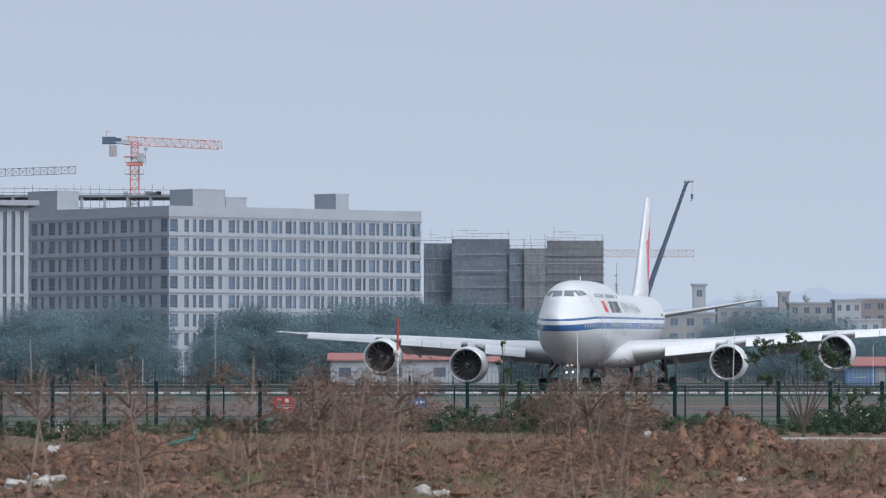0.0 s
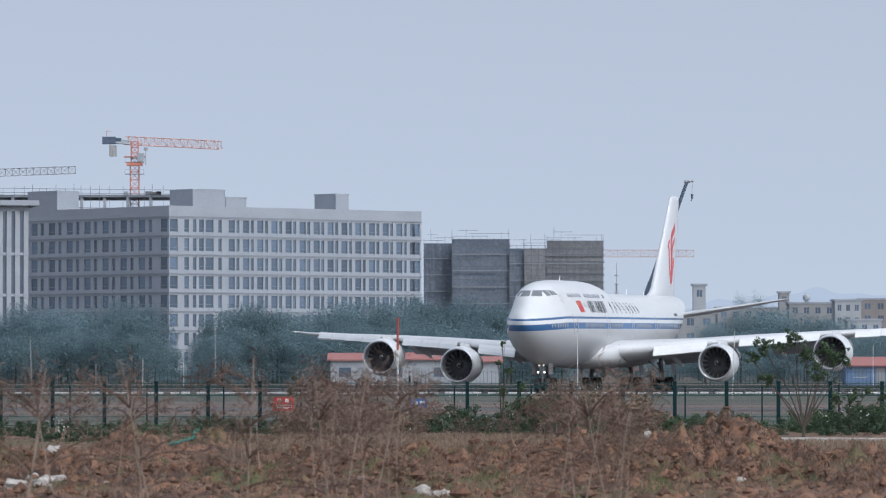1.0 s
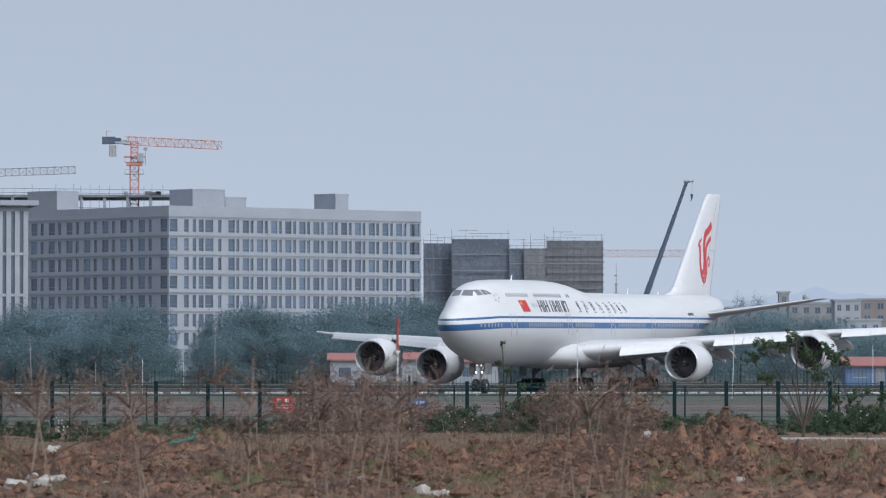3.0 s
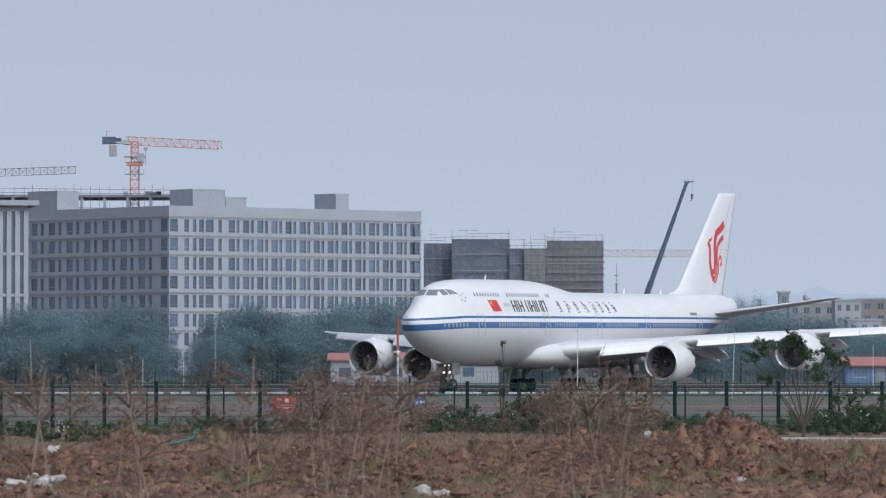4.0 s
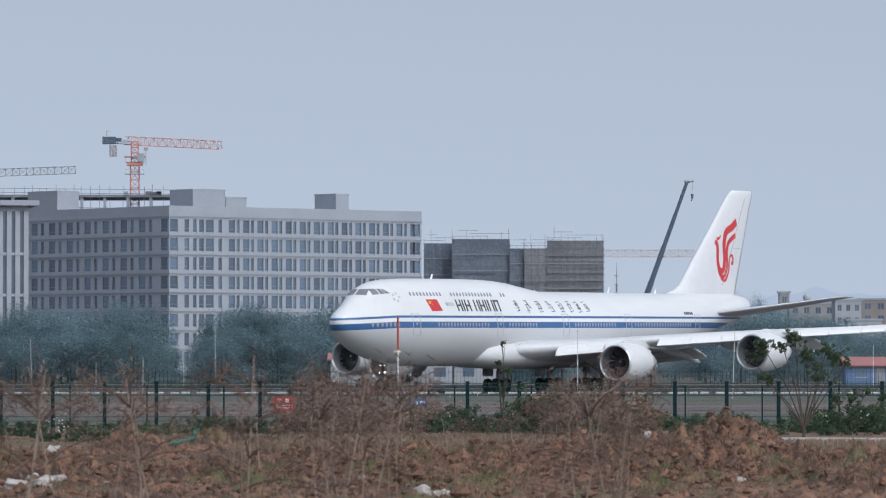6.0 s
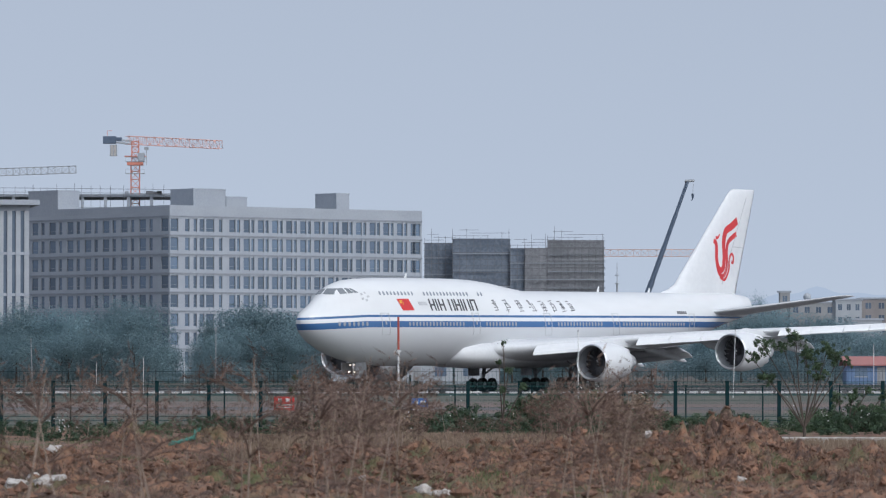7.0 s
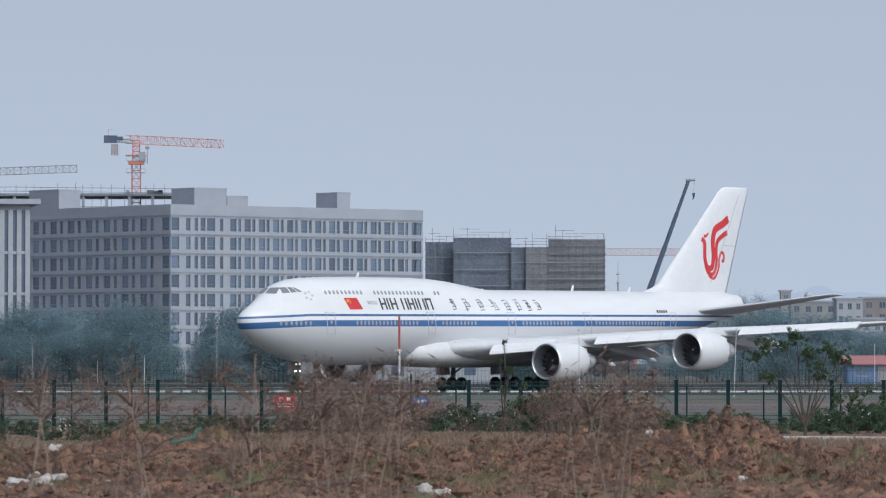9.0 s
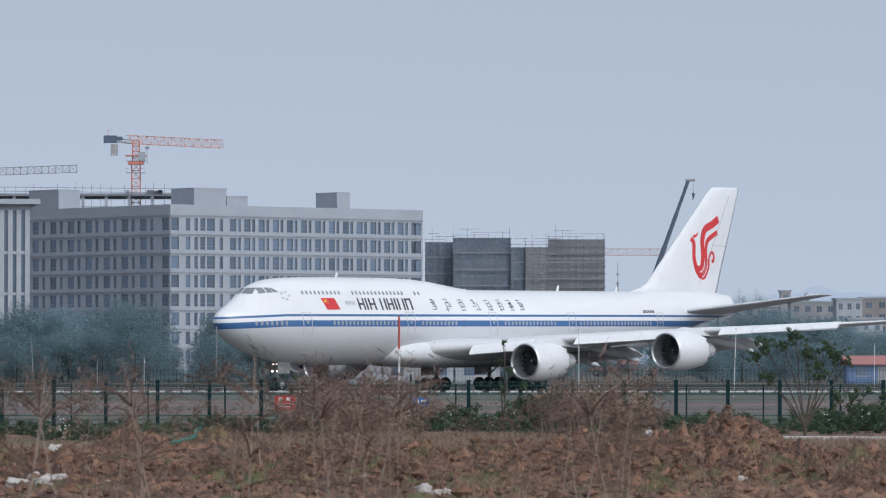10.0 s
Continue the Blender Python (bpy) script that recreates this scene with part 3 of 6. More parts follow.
def frame_building():
    """Raw floor with columns and rails on a block still going up, behind the office block."""
    d = 1235
    c = thing("raw_concrete_frame", pose(0, d, 0), "bare concrete frame with scaffold rails under construction", "building")
    xa, xb = place(-60, 0, d)[0], place(305, 0, d)[0]
    zs, zr = place(0, 347, d)[1], place(0, 333, d)[1]
    bm = bmesh.new()
    box(bm, xa, xb, 0, 26, zs - 0.3, zs + 0.3)
    part("slab", bm, CONCRETE_D, c)
    bm = bmesh.new()
    box(bm, xa, xb, 0.5, 25, 0, zs - 4.4)
    part("block", bm, CONCRETE_D, c)
    first = None
    x = xa
    while x < xb:
        if first is None:
            bm = bmesh.new()
            box(bm, -0.35, 0.35, 0.3, 1.0, zs - 4.4, zs - 0.3)
            first = part("column", bm, CONCRETE, c)
            first.matrix_basis = pose(x, 0, 0)
        else:
            share("column", first, c, pose(x, 0, 0))
        x += 5.6
    for z in (zr, zr - 1.0, zs - 2.6):
        bm = bmesh.new()
        rod(bm, (xa, -0.4, z), (xb, -0.4, z - 0.5), 0.07, n=4)
        part("rail", bm, TUBE, c, "scaffold rail")
    rng = random.Random(8)
    p = None
    x = xa
    while x < xb:
        if p is None:
            bm = bmesh.new()
            rod(bm, (0, -0.45, zs - 4.4), (0, -0.45, zr + 0.3), 0.06, n=4)
            p = part("standard_tube", bm, TUBE, c, "upright scaffold tube")
            p.matrix_basis = pose(x, 0, 0)
        else:
            share("standard_tube", p, c, pose(x, 0, rng.uniform(-0.6, 0.7)))
        x += rng.uniform(1.6, 3.4)
    for _ in range(9):
        bm = bmesh.new()
        x = rng.uniform(xa + 10, xb - 3)
        box(bm, x, x + rng.uniform(0.8, 2.4), -0.2, 0.6, zs + 0.31, zs + rng.uniform(0.6, 1.3))
        part("material_stack", bm, TUBE if rng.random() < 0.5 else CONCRETE, c, "stacked building material")


frame_building()


def plain_house(name, px0, px1, py, d, depth, mat, label, rows=2, cols=4, roof_over=0.4, skip=0, yaw=0):
    x0, z1 = place(px0, py, d)
    x1 = place(px1, py, d)[0]
    h = thing(name, pose(x0, d, 0, 0, 0, yaw), label, "building")
    L = x1 - x0
    bm = bmesh.new()
    box(bm, 0, L, 0.3, depth, 0, z1)
    part("wall", bm, mat, h)
    bm = bmesh.new()
    box(bm, -roof_over, L + roof_over, -roof_over + 0.2, depth + roof_over, z1, z1 + 0.5)
    part("roof", bm, CONCRETE, h, "flat roof slab")
    # wall skin with openings, panes set back
    cw = L / cols
    fh = 3.4
    bm = bmesh.new()
    wins = []
    z = z1 - fh
    for r in range(rows):
        box(bm, 0, L, 0, 0.28, z + 2.4, z + fh)
        for i in range(cols):
            a, b = i * cw + cw * 0.28, i * cw + cw * 0.72
            box(bm, i * cw, a, 0, 0.28, z, z + 2.4)
            box(bm, b, (i + 1) * cw, 0, 0.28, z, z + 2.4)
            box(bm, a, b, 0, 0.28, z, z + 0.8)
            wins.append((a, b, z + 0.8, z + 2.4))
        z -= fh
    box(bm, 0, L, 0, 0.28, 0, z + fh)
    part("front_wall", bm, mat, h)
    for a, b, c0, c1 in wins:
        bm = bmesh.new()
        box(bm, a, b, 0.2, 0.26, c0, c1)
        w = part("window", bm, OFFICE_GLASS, h, "dark window pane")
        bm = bmesh.new()
        box(bm, (a + b) / 2 - 0.05, (a + b) / 2 + 0.05, 0.14, 0.19, c0, c1)
        part("mullion", bm, FRAME_M, w)
    return h


GREYWALL = material("grey_render_wall", (0.30, 0.31, 0.32, 1), (0.24, 0.25, 0.26, 1), rough=0.9, scale=0.2)
BROWNWALL = material("brown_brick_wall", (0.25, 0.235, 0.235, 1), (0.20, 0.19, 0.192, 1), rough=0.9, scale=0.3)
plain_house("apartment_house", 1150, 1265, 556, 1150, 14, GREYWALL, "grey rendered low house behind the trees", 3, 4)
plain_house("stair_tower", 1227, 1249, 506, 1190, 4, HUTWHITE, "pale narrow stair tower on a far roof", 1, 1)
plain_house("apartment_house", 1270, 1400, 546, 1500, 14, GREYWALL, "grey flat-roofed house far behind the trees", 2, 6)
plain_house("stair_tower", 1379, 1397, 519, 1480, 5, GREYWALL, "grey square tower on a far roof", 1, 1)
plain_house("apartment_house", 1397, 1478, 538, 1380, 12, GREYWALL, "grey flat-roofed apartment house", 3, 4)
plain_house("apartment_house", 1478, 1524, 533, 1350, 12, HUTWHITE, "pale plastered apartment house with large windows", 4, 3)
plain_house("apartment_house", 1524, 1640, 531, 1420, 14, BROWNWALL, "brown brick apartment house", 4, 5)
plain_house("apartment_house", 1500, 1560, 568, 1250, 10, HUTWHITE, "low pale house beside the trees", 2, 3)


def roof_dome():
    d = 1372
    x, z = place(1434, 530, d)
    t = thing("roof_tank", pose(x, 1386, place(0, 538, 1380)[1] + 0.48), "small white domed water tank on a roof", "tank")
    bm = bmesh.new()
    bmesh.ops.create_uvsphere(bm, u_segments=16, v_segments=10, radius=1.1, matrix=Matrix.Translation((0, 0, 1.3)))
    part("tank", bm, HUTWHITE, t, smooth=True)
    bm = bmesh.new()
    rod(bm, (0, 0, 0), (0, 0, 0.5), 0.5, n=8)
    part("stand", bm, CRANEGREY, t)


roof_dome()


def site_hut(px0, px1, py_eave, py_ridge, d, wall, label):
    x0, ze = place(px0, py_eave, d)
    x1, zr = place(px1, py_ridge, d)
    h = thing("site_hut", pose(x0, d, 0), label, "hut", group="huts by the taxiway")
    L = x1 - x0
    bm = bmesh.new()
    box(bm, 0, L, 0, 6, 0, ze)
    part("wall", bm, wall, h)
    bm = bmesh.new()
    ov = 0.5
    sec = [(-ov, ze - 0.05), (3, zr), (6 + ov, ze - 0.05), (6 + ov, ze + 0.1), (3, zr + 0.15), (-ov, ze + 0.1)]
    loft(bm, [[(x, a, b) for a, b in sec] for x in (-0.4, L + 0.4)])
    part("roof", bm, ROOFRED, h, "red sheet roof, paled by haze in its colour")
    x = 1.0
    k = 0
    while x < L - 2:
        bm = bmesh.new()
        if k % 3 == 1:
            box(bm, x, x + 0.95, -0.06, -0.003, 0.02, 2.05)
            part("door", bm, GREYWALL, h)
        else:
            box(bm, x, x + 1.4, -0.05, -0.003, 0.95, 2.05)
            w = part("window", bm, OFFICE_GLASS, h)
            bm = bmesh.new()
            box(bm, x - 0.08, x + 1.48, -0.1, -0.055, 0.85, 0.95)
            part("sill", bm, HUTWHITE, w)
        x += 2.6
        k += 1


site_hut(585, 672, 638, 627, 600, HUTWHITE, "white panel hut with haze-paled red roof")
site_hut(676, 800, 637, 626, 606, HUTWHITE, "white panel hut with haze-paled red roof")
site_hut(804, 884, 641, 633, 612, HUTWHITE, "white panel hut with haze-paled red roof")
site_hut(1497, 1640, 648, 634, 600, HUTBLUE, "blue panel hut with haze-paled red roof")


# ---- trees ----
def leaf_cloud(rng, lumps, count, size, near=0.6, far=1.35):
    """Leaf sprays scattered in the outer part of several lumps."""
    verts, faces = [], []
    wsum = sum(l[3] ** 2 for l in lumps)
    for cx, cy, cz, r in lumps:
        for _ in range(int(count * r * r / wsum)):
            while True:
                v = Vector((rng.uniform(-1, 1), rng.uniform(-1, 1), rng.uniform(-1, 1)))
                if 0.25 < v.length < 1:
                    break
            v = v.normalized() * (v.length ** 0.7)
            c = Vector((cx, cy, cz)) + v * r * rng.uniform(near, far)
            n = (v * 1.3 + Vector((rng.uniform(-.6, .6), rng.uniform(-.6, .6), rng.uniform(-.2, .8)))).normalized()
            u = n.orthogonal().normalized()
            u = (Matrix.Rotation(rng.uniform(0, 6.28), 3, n) @ u)
            w = n.cross(u)
            s = size * rng.uniform(0.6, 1.3)
            b = len(verts)
            verts += [tuple(c - u * s), tuple(c + w * s * 0.45 + n * s * 0.15), tuple(c + u * s), tuple(c - w * s * 0.45 + n * s * 0.1)]
            faces += [(b, b + 1, b + 2), (b, b + 2, b + 3)]
    return verts, faces


def tree(name, seed, h, w, leaf, count, size, label, group="", trunk_h=0.35, r0=0.18, n_lumps=14):
    rng = random.Random(seed)
    t = thing(name, pose(0, 0, 0), label, "tree", group)
    lumps = []
    for k in range(n_lumps):
        a = rng.uniform(0, 6.28)
        q = rng.uniform(0, 1) ** 0.7
        z = h * (trunk_h + (1 - trunk_h) * rng.uniform(0.12, 0.9))
        span = w / 2 * (1 - 0.75 * max(0, (z / h - 0.55)) / 0.45)
        lumps.append((math.cos(a) * span * q, math.sin(a) * span * q, z, w * rng.uniform(0.14, 0.30)))
    bm = bmesh.new()
    top = Vector((rng.uniform(-.2, .2), rng.uniform(-.2, .2), h * 0.6))
    rod(bm, (0, 0, -0.1), (top * 0.5), r0, r0 * 0.75, 8)
    rod(bm, top * 0.5, top, r0 * 0.75, r0 * 0.35, 7)
    part("trunk", bm, BARK, t)
    for l in lumps[:9]:
        bm = bmesh.new()
        st = top * rng.uniform(0.4, 0.95)
        e = Vector(l[:3])
        mid = (st + e) / 2 + Vector((0, 0, -0.1 * h * rng.uniform(0, .5)))
        rod(bm, st, mid, r0 * 0.35, r0 * 0.22, 5)
        rod(bm, mid, e, r0 * 0.22, r0 * 0.08, 5)
        part("limb", bm, BARK, t)
    v, f = leaf_cloud(rng, lumps, count, size, 0.85, 1.15)
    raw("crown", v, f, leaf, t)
    return t


def tree_belt():
    kinds = [tree("tree", 20 + k, 10.4, 8.5 + k % 3, LEAF_HAZED, 6000, 0.18, "dark green broadleaf tree in a dense belt, haze in its leaf colour", "tree belt behind the taxiway", 0.03, 0.2, 26) for k in range(5)]
    rng = random.Random(77)
    used = [False] * 5
    spots = []
    for px in range(-60, 1010, 27):
        top = float(np.interp(px, [0, 100, 200, 275, 292, 345, 362, 420, 560, 640, 700, 760, 860, 960], [552, 545, 540, 548, 618, 618, 555, 545, 548, 532, 530, 528, 540, 545]))
        spots.append((px + rng.uniform(-9, 9), top + rng.uniform(-4, 14), rng.uniform(640, 700)))
        spots.append((px + rng.uniform(-12, 12), top + rng.uniform(30, 60), rng.uniform(622, 645)))
    for px in range(1245, 1660, 30):
        top = float(np.interp(px, [1250, 1290, 1340, 1400, 1440, 1500, 1568], [590, 556, 548, 550, 560, 578, 585]))
        spots.append((px + rng.uniform(-9, 9), top + rng.uniform(-3, 10), rng.uniform(690, 780)))
        spots.append((px + rng.uniform(-9, 9), top + rng.uniform(30, 55), rng.uniform(625, 680)))
    for px in range(900, 1250, 42):
        spots.append((px, 600 + rng.uniform(-10, 12), rng.uniform(700, 760)))
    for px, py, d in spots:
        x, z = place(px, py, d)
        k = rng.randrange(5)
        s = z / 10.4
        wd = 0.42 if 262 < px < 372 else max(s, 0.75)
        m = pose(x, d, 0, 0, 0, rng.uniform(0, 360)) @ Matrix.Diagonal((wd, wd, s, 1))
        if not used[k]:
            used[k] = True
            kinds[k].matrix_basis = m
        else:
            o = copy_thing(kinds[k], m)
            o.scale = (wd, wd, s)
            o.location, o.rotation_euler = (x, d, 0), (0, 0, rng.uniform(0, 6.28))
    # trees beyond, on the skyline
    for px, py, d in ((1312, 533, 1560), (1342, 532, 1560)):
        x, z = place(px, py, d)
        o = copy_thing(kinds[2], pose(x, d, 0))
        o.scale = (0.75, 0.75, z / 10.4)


tree_belt()


def far_hills():
    """A plain backdrop of ridges at the horizon, their haze put into a glowing colour."""
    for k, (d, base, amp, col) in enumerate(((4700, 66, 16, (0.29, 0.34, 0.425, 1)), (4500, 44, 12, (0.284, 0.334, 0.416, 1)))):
        verts, faces = [], []
        for i in range(241):
            x = -900 + i * 7.5
            rise = max(0.0, min(1.0, (x + 100) / 350))
            z = (base + amp * noise.noise((x / 160 + k * 7, k, 0)) + 8 * noise.noise((x / 30, k, 2))) * rise
            verts += [(x, d, -5), (x, d, max(z, 0))]
        for i in range(240):
            faces.append((2 * i, 2 * i + 2, 2 * i + 3, 2 * i + 1))
        m = bpy.data.materials.new("glowing_haze_ridge")
        m.use_nodes = True
        b = m.node_tree.nodes["Principled BSDF"]
        # no surface colour: the ridges only emit a haze tone near the sky's
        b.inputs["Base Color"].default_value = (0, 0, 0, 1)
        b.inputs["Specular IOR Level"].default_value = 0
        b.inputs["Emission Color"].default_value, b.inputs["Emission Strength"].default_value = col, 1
        tagged(raw("backdrop", verts, faces, m), "faint blue-grey hills on the horizon, haze glowing in their colour", "hills", kind="structure")


far_hills()

# ---- airfield edge: kerb, fences, poles, signs ----
def kerb():
    """Whitewashed kerb stones, uneven and with gaps, along the grass."""
    k = thing("kerb", pose(0, 432, ground_z(0, 432)), "row of whitewashed kerb stones along the taxiway grass", "kerb", kind="structure")
    rng = random.Random(14)
    first = None
    x = -44.0
    while x < 44:
        m = pose(x, rng.uniform(-.1, .1), rng.uniform(-0.06, 0.03), 0, rng.uniform(-2, 2), rng.uniform(-6, 6))
        if first is None:
            bm = bmesh.new()
            v = box(bm, -0.36, 0.36, -0.12, 0.12, -0.15, 0.2)
            bmesh.ops.bevel(bm, geom=bm.edges[:], offset=0.025, segments=1, affect="EDGES")
            first = part("kerb_stone", bm, POLEWHITE, k)
            first.matrix_basis = m
        else:
            share("kerb_stone", first, k, m)
        x += rng.choice((0.76, 0.78, 0.8, 0.95, 1.3))


kerb()


def path_edge():
    """The concrete edge of a path beyond the heaps."""
    bm = bmesh.new()
    x = 11.2
    rng = random.Random(6)
    while x < 19:
        z = ground_z(x, 176)
        box(bm, x + 0.01, x + 0.99, 176, 178.6, z - 0.3, z + 0.17 + rng.uniform(-.008, .008))
        x += 1.0
    tagged(mesh_object("path_edge", bm, STONE), "pale concrete edge of a path beyond the dirt heaps", "kerb", kind="structure")


path_edge()


def fence(name, d, first_px, step, n, top_z, base_z, post_w, label, mat, rails, wire):
    """Posts in a row with a rail-framed wire panel between each two."""
    f = thing(name, pose(place(first_px, 0, d)[0], d, base_z), label, "fence")
    H = top_z - base_z
    post = panel = None
    for k in range(n):
        m = pose(k * step, 0, 0)
        if post is None:
            bm = bmesh.new()
            box(bm, -post_w / 2, post_w / 2, -post_w / 2, post_w / 2, -0.3, H)
            box(bm, -post_w * 0.62, post_w * 0.62, -post_w * 0.62, post_w * 0.62, H, H + 0.05)
            post = part("post", bm, FENCE_D, f)
        else:
            share("post", post, f, m)
        if k == n - 1:
            break
        if panel is None:
            panel = []
            for z in rails:
                bm = bmesh.new()
                rod(bm, (post_w / 2, 0, z), (step - post_w / 2, 0, z), 0.022, n=6)
                panel.append(("rail", part("rail", bm, mat, f)))
            bm = bmesh.new()
            x = post_w / 2 + wire
            while x < step - post_w / 2:
                rod(bm, (x, 0.03, rails[0] - 0.02), (x, 0.03, rails[-1] + 0.02), 0.0028, n=3)
                x += wire
            z = rails[0]
            while z < rails[-1]:
                rod(bm, (post_w / 2, 0.035, z), (step - post_w / 2, 0.035, z), 0.0028, n=3)
                z += 0.2
            o = part("wire_mesh", bm, mat, f, "thin green wire mesh panel")
            o["kind"] = "stuff"
            panel.append(("wire_mesh", o))
            bm = bmesh.new()
            x = post_w / 2 + 0.05
            while x < step - post_w / 2:
                rod(bm, (x, -0.03, rails[-1] - 0.42), (x + 0.03, -0.03, rails[-1]), 0.006, n=3)
                x += 0.075
            for z in (0.38, 0.25, 0.12):
                rod(bm, (post_w / 2, -0.035, rails[-1] - z), (step - post_w / 2, -0.035, rails[-1] - z), 0.01, n=3)
            o = part("top_band", bm, FENCE_D, f, "dense dark wire band along the top")
            o["kind"] = "stuff"
            panel.append(("top_band", o))
        else:
            for nm, p in panel:
                o = share(nm, p, f, m)
                if nm != "rail":
                    o["kind"] = "stuff"
    return f


fence("perimeter_fence", 290, -90, 2.955, 20, 1.54, -1.05, 0.21, "dark green steel perimeter fence with wire mesh panels", FENCE, (0.12, 0.62, 1.82, 2.35, 2.52), 0.12)
fence("inner_fence", 303, -12, 4.58, 13, 1.26, -0.97, 0.09, "thin green steel inner fence with wire panels", FENCE, (0.15, 1.7, 2.15), 0.15)


def far_pickets():
    """A line of thin pickets in front of the tree belt."""
    d = 560
    f = thing("picket_fence", pose(-60, d, 0), "grey steel picket fence in front of the trees", "fence")
    p = None
    r = random.Random(4)
    for k in range(280):
        if p is None:
            bm = bmesh.new()
            rod(bm, (0, 0, 0), (0, 0, 2.0), 0.025, 0.015, 4)
            p = part("picket", bm, FENCE_D, f)
        else:
            share("picket", p, f, pose(k * 0.43, r.uniform(-.05, .05), r.uniform(-0.25, 0.05), r.uniform(-2, 2), r.uniform(-2, 2)))
    for z in (0.5, 1.6):
        bm = bmesh.new()
        rod(bm, (0, 0, z), (121, 0, z), 0.02, n=4)
        part("rail", bm, FENCE_D, f)


far_pickets()


def marker_pole(px, top, d, r, mat, label, red_from=None, lean=0.0, knob=True):
    x, z = place(px, top, d)
    b = ground_z(x, d)
    p = thing("marker_pole", pose(x, d, b, 0, lean, 0), label, "pole", "poles on the airfield")
    H = z - b
    bm = bmesh.new()
    zr = H if red_from is None else place(0, red_from, d)[1] - b
    rod(bm, (0, 0, -0.1), (0, 0, zr), r, r * 0.9, 8)
    part("pole", bm, mat, p)
    if red_from is not None:
        bm = bmesh.new()
        rod(bm, (0, 0, zr), (0, 0, H), r * 1.05, r * 0.95, 8)
        part("upper_pole", bm, POLERED, p, "red painted upper length")
        bm = bmesh.new()
        rod(bm, (-0.35, 0, zr - 0.15), (0.2, 0, zr - 0.15), 0.07, n=6)
        part("cross_arm", bm, POLEWHITE, p)
    elif knob:
        bm = bmesh.new()
        rod(bm, (0, 0, H), (0, 0, H + 0.12), r * 1.7, r * 1.2, 8)
        part("cap", bm, POLEGREY, p)


marker_pole(704, 562, 400, 0.085, POLEWHITE, "red and white striped marker pole beside the taxiway", 620)
marker_pole(381, 583, 420, 0.036, POLEGREY, "thin grey lamp pole beside the taxiway")
marker_pole(57, 603, 420, 0.033, POLEGREY, "thin grey lamp pole beside the taxiway", lean=-2)
marker_pole(1022, 588, 400, 0.033, POLEWHITE, "thin white marker pole beside the taxiway")
marker_pole(1296, 586, 400, 0.030, POLEWHITE, "thin white marker pole leaning slightly", lean=2.0)
marker_pole(253, 636, 430, 0.028, POLEWHITE, "short white marker pole in the grass")
marker_pole(170, 642, 520, 0.022, POLEWHITE, "short white marker pole in the grass")
marker_pole(325, 642, 520, 0.022, POLEWHITE, "short white marker pole in the grass")
marker_pole(1545, 612, 520, 0.033, POLEWHITE, "thin white marker pole beside the taxiway")
marker_pole(725, 665, 296, 0.07, FENCE_D, "dark steel post behind the fence")


def sign(px0, px1, py0, py1, d, board, label, bars):
    x0, z1 = place(px0, py0, d)
    x1, z0 = place(px1, py1, d)
    s = thing("warning_sign", pose((x0 + x1) / 2, d, z0), label, "sign", "signs on the fence")
    w, h = (x1 - x0) / 2, z1 - z0
    bm = bmesh.new()
    box(bm, -w, w, -0.02, 0.02, 0, h)
    part("board", bm, board, s)
    for sx in (-1, 1):
        bm = bmesh.new()
        box(bm, sx * w * 0.7 - 0.02, sx * w * 0.7 + 0.02, 0.02, 0.12, h * 0.3, h * 0.5)
        part("bracket", bm, FENCE_D, s)
    for a, b, c, e in bars:
        bm = bmesh.new()
        box(bm, -w + 2 * w * a, -w + 2 * w * b, -0.028, -0.018, h * c, h * e)
        part("writing_bar", bm, POLEWHITE, s, "white bar of unreadable writing")


sign(484, 520, 703, 728, 289.85, SIGNRED, "red warning sign with white writing on the fence", ((.2, .38, .62, .88), (.58, .76, .62, .88), (.1, .9, .36, .46), (.1, .9, .2, .27)))
sign(727, 756, 706, 722, 289.85, SIGNBLUE, "blue sign with white writing on the fence", ((.2, .42, .35, .75), (.55, .85, .35, .75)))
sign(726, 742, 722, 729, 289.80, SIGNBLUE, "small blue sign plate on the fence", ((.2, .8, .3, .6),))

# ---- plants and rubble before the fence ----
def soil(x, y):
    return ground_z(x, y) + clods(x, y)


def bush(name, seed, h, w, leaf, count, size, label):
    rng = random.Random(seed)
    b = thing(name, pose(0, 0, 0), label, "bush", "bushes along the fence")
    lumps = [(rng.uniform(-w / 2, w / 2), rng.uniform(-w / 4, w / 4), h * (0.12 + 0.85 * rng.random() ** 1.3), h * rng.uniform(0.10, 0.24)) for _ in range(30)]
    for l in lumps[:6]:
        bm = bmesh.new()
        rod(bm, (l[0] * 0.3, l[1] * 0.3, -0.1), l[:3], 0.022, 0.008, 4)
        part("stem", bm, BARK, b)
    v, f = leaf_cloud(rng, lumps, count, size)
    raw("leaves", v, f, leaf, b)
    return b


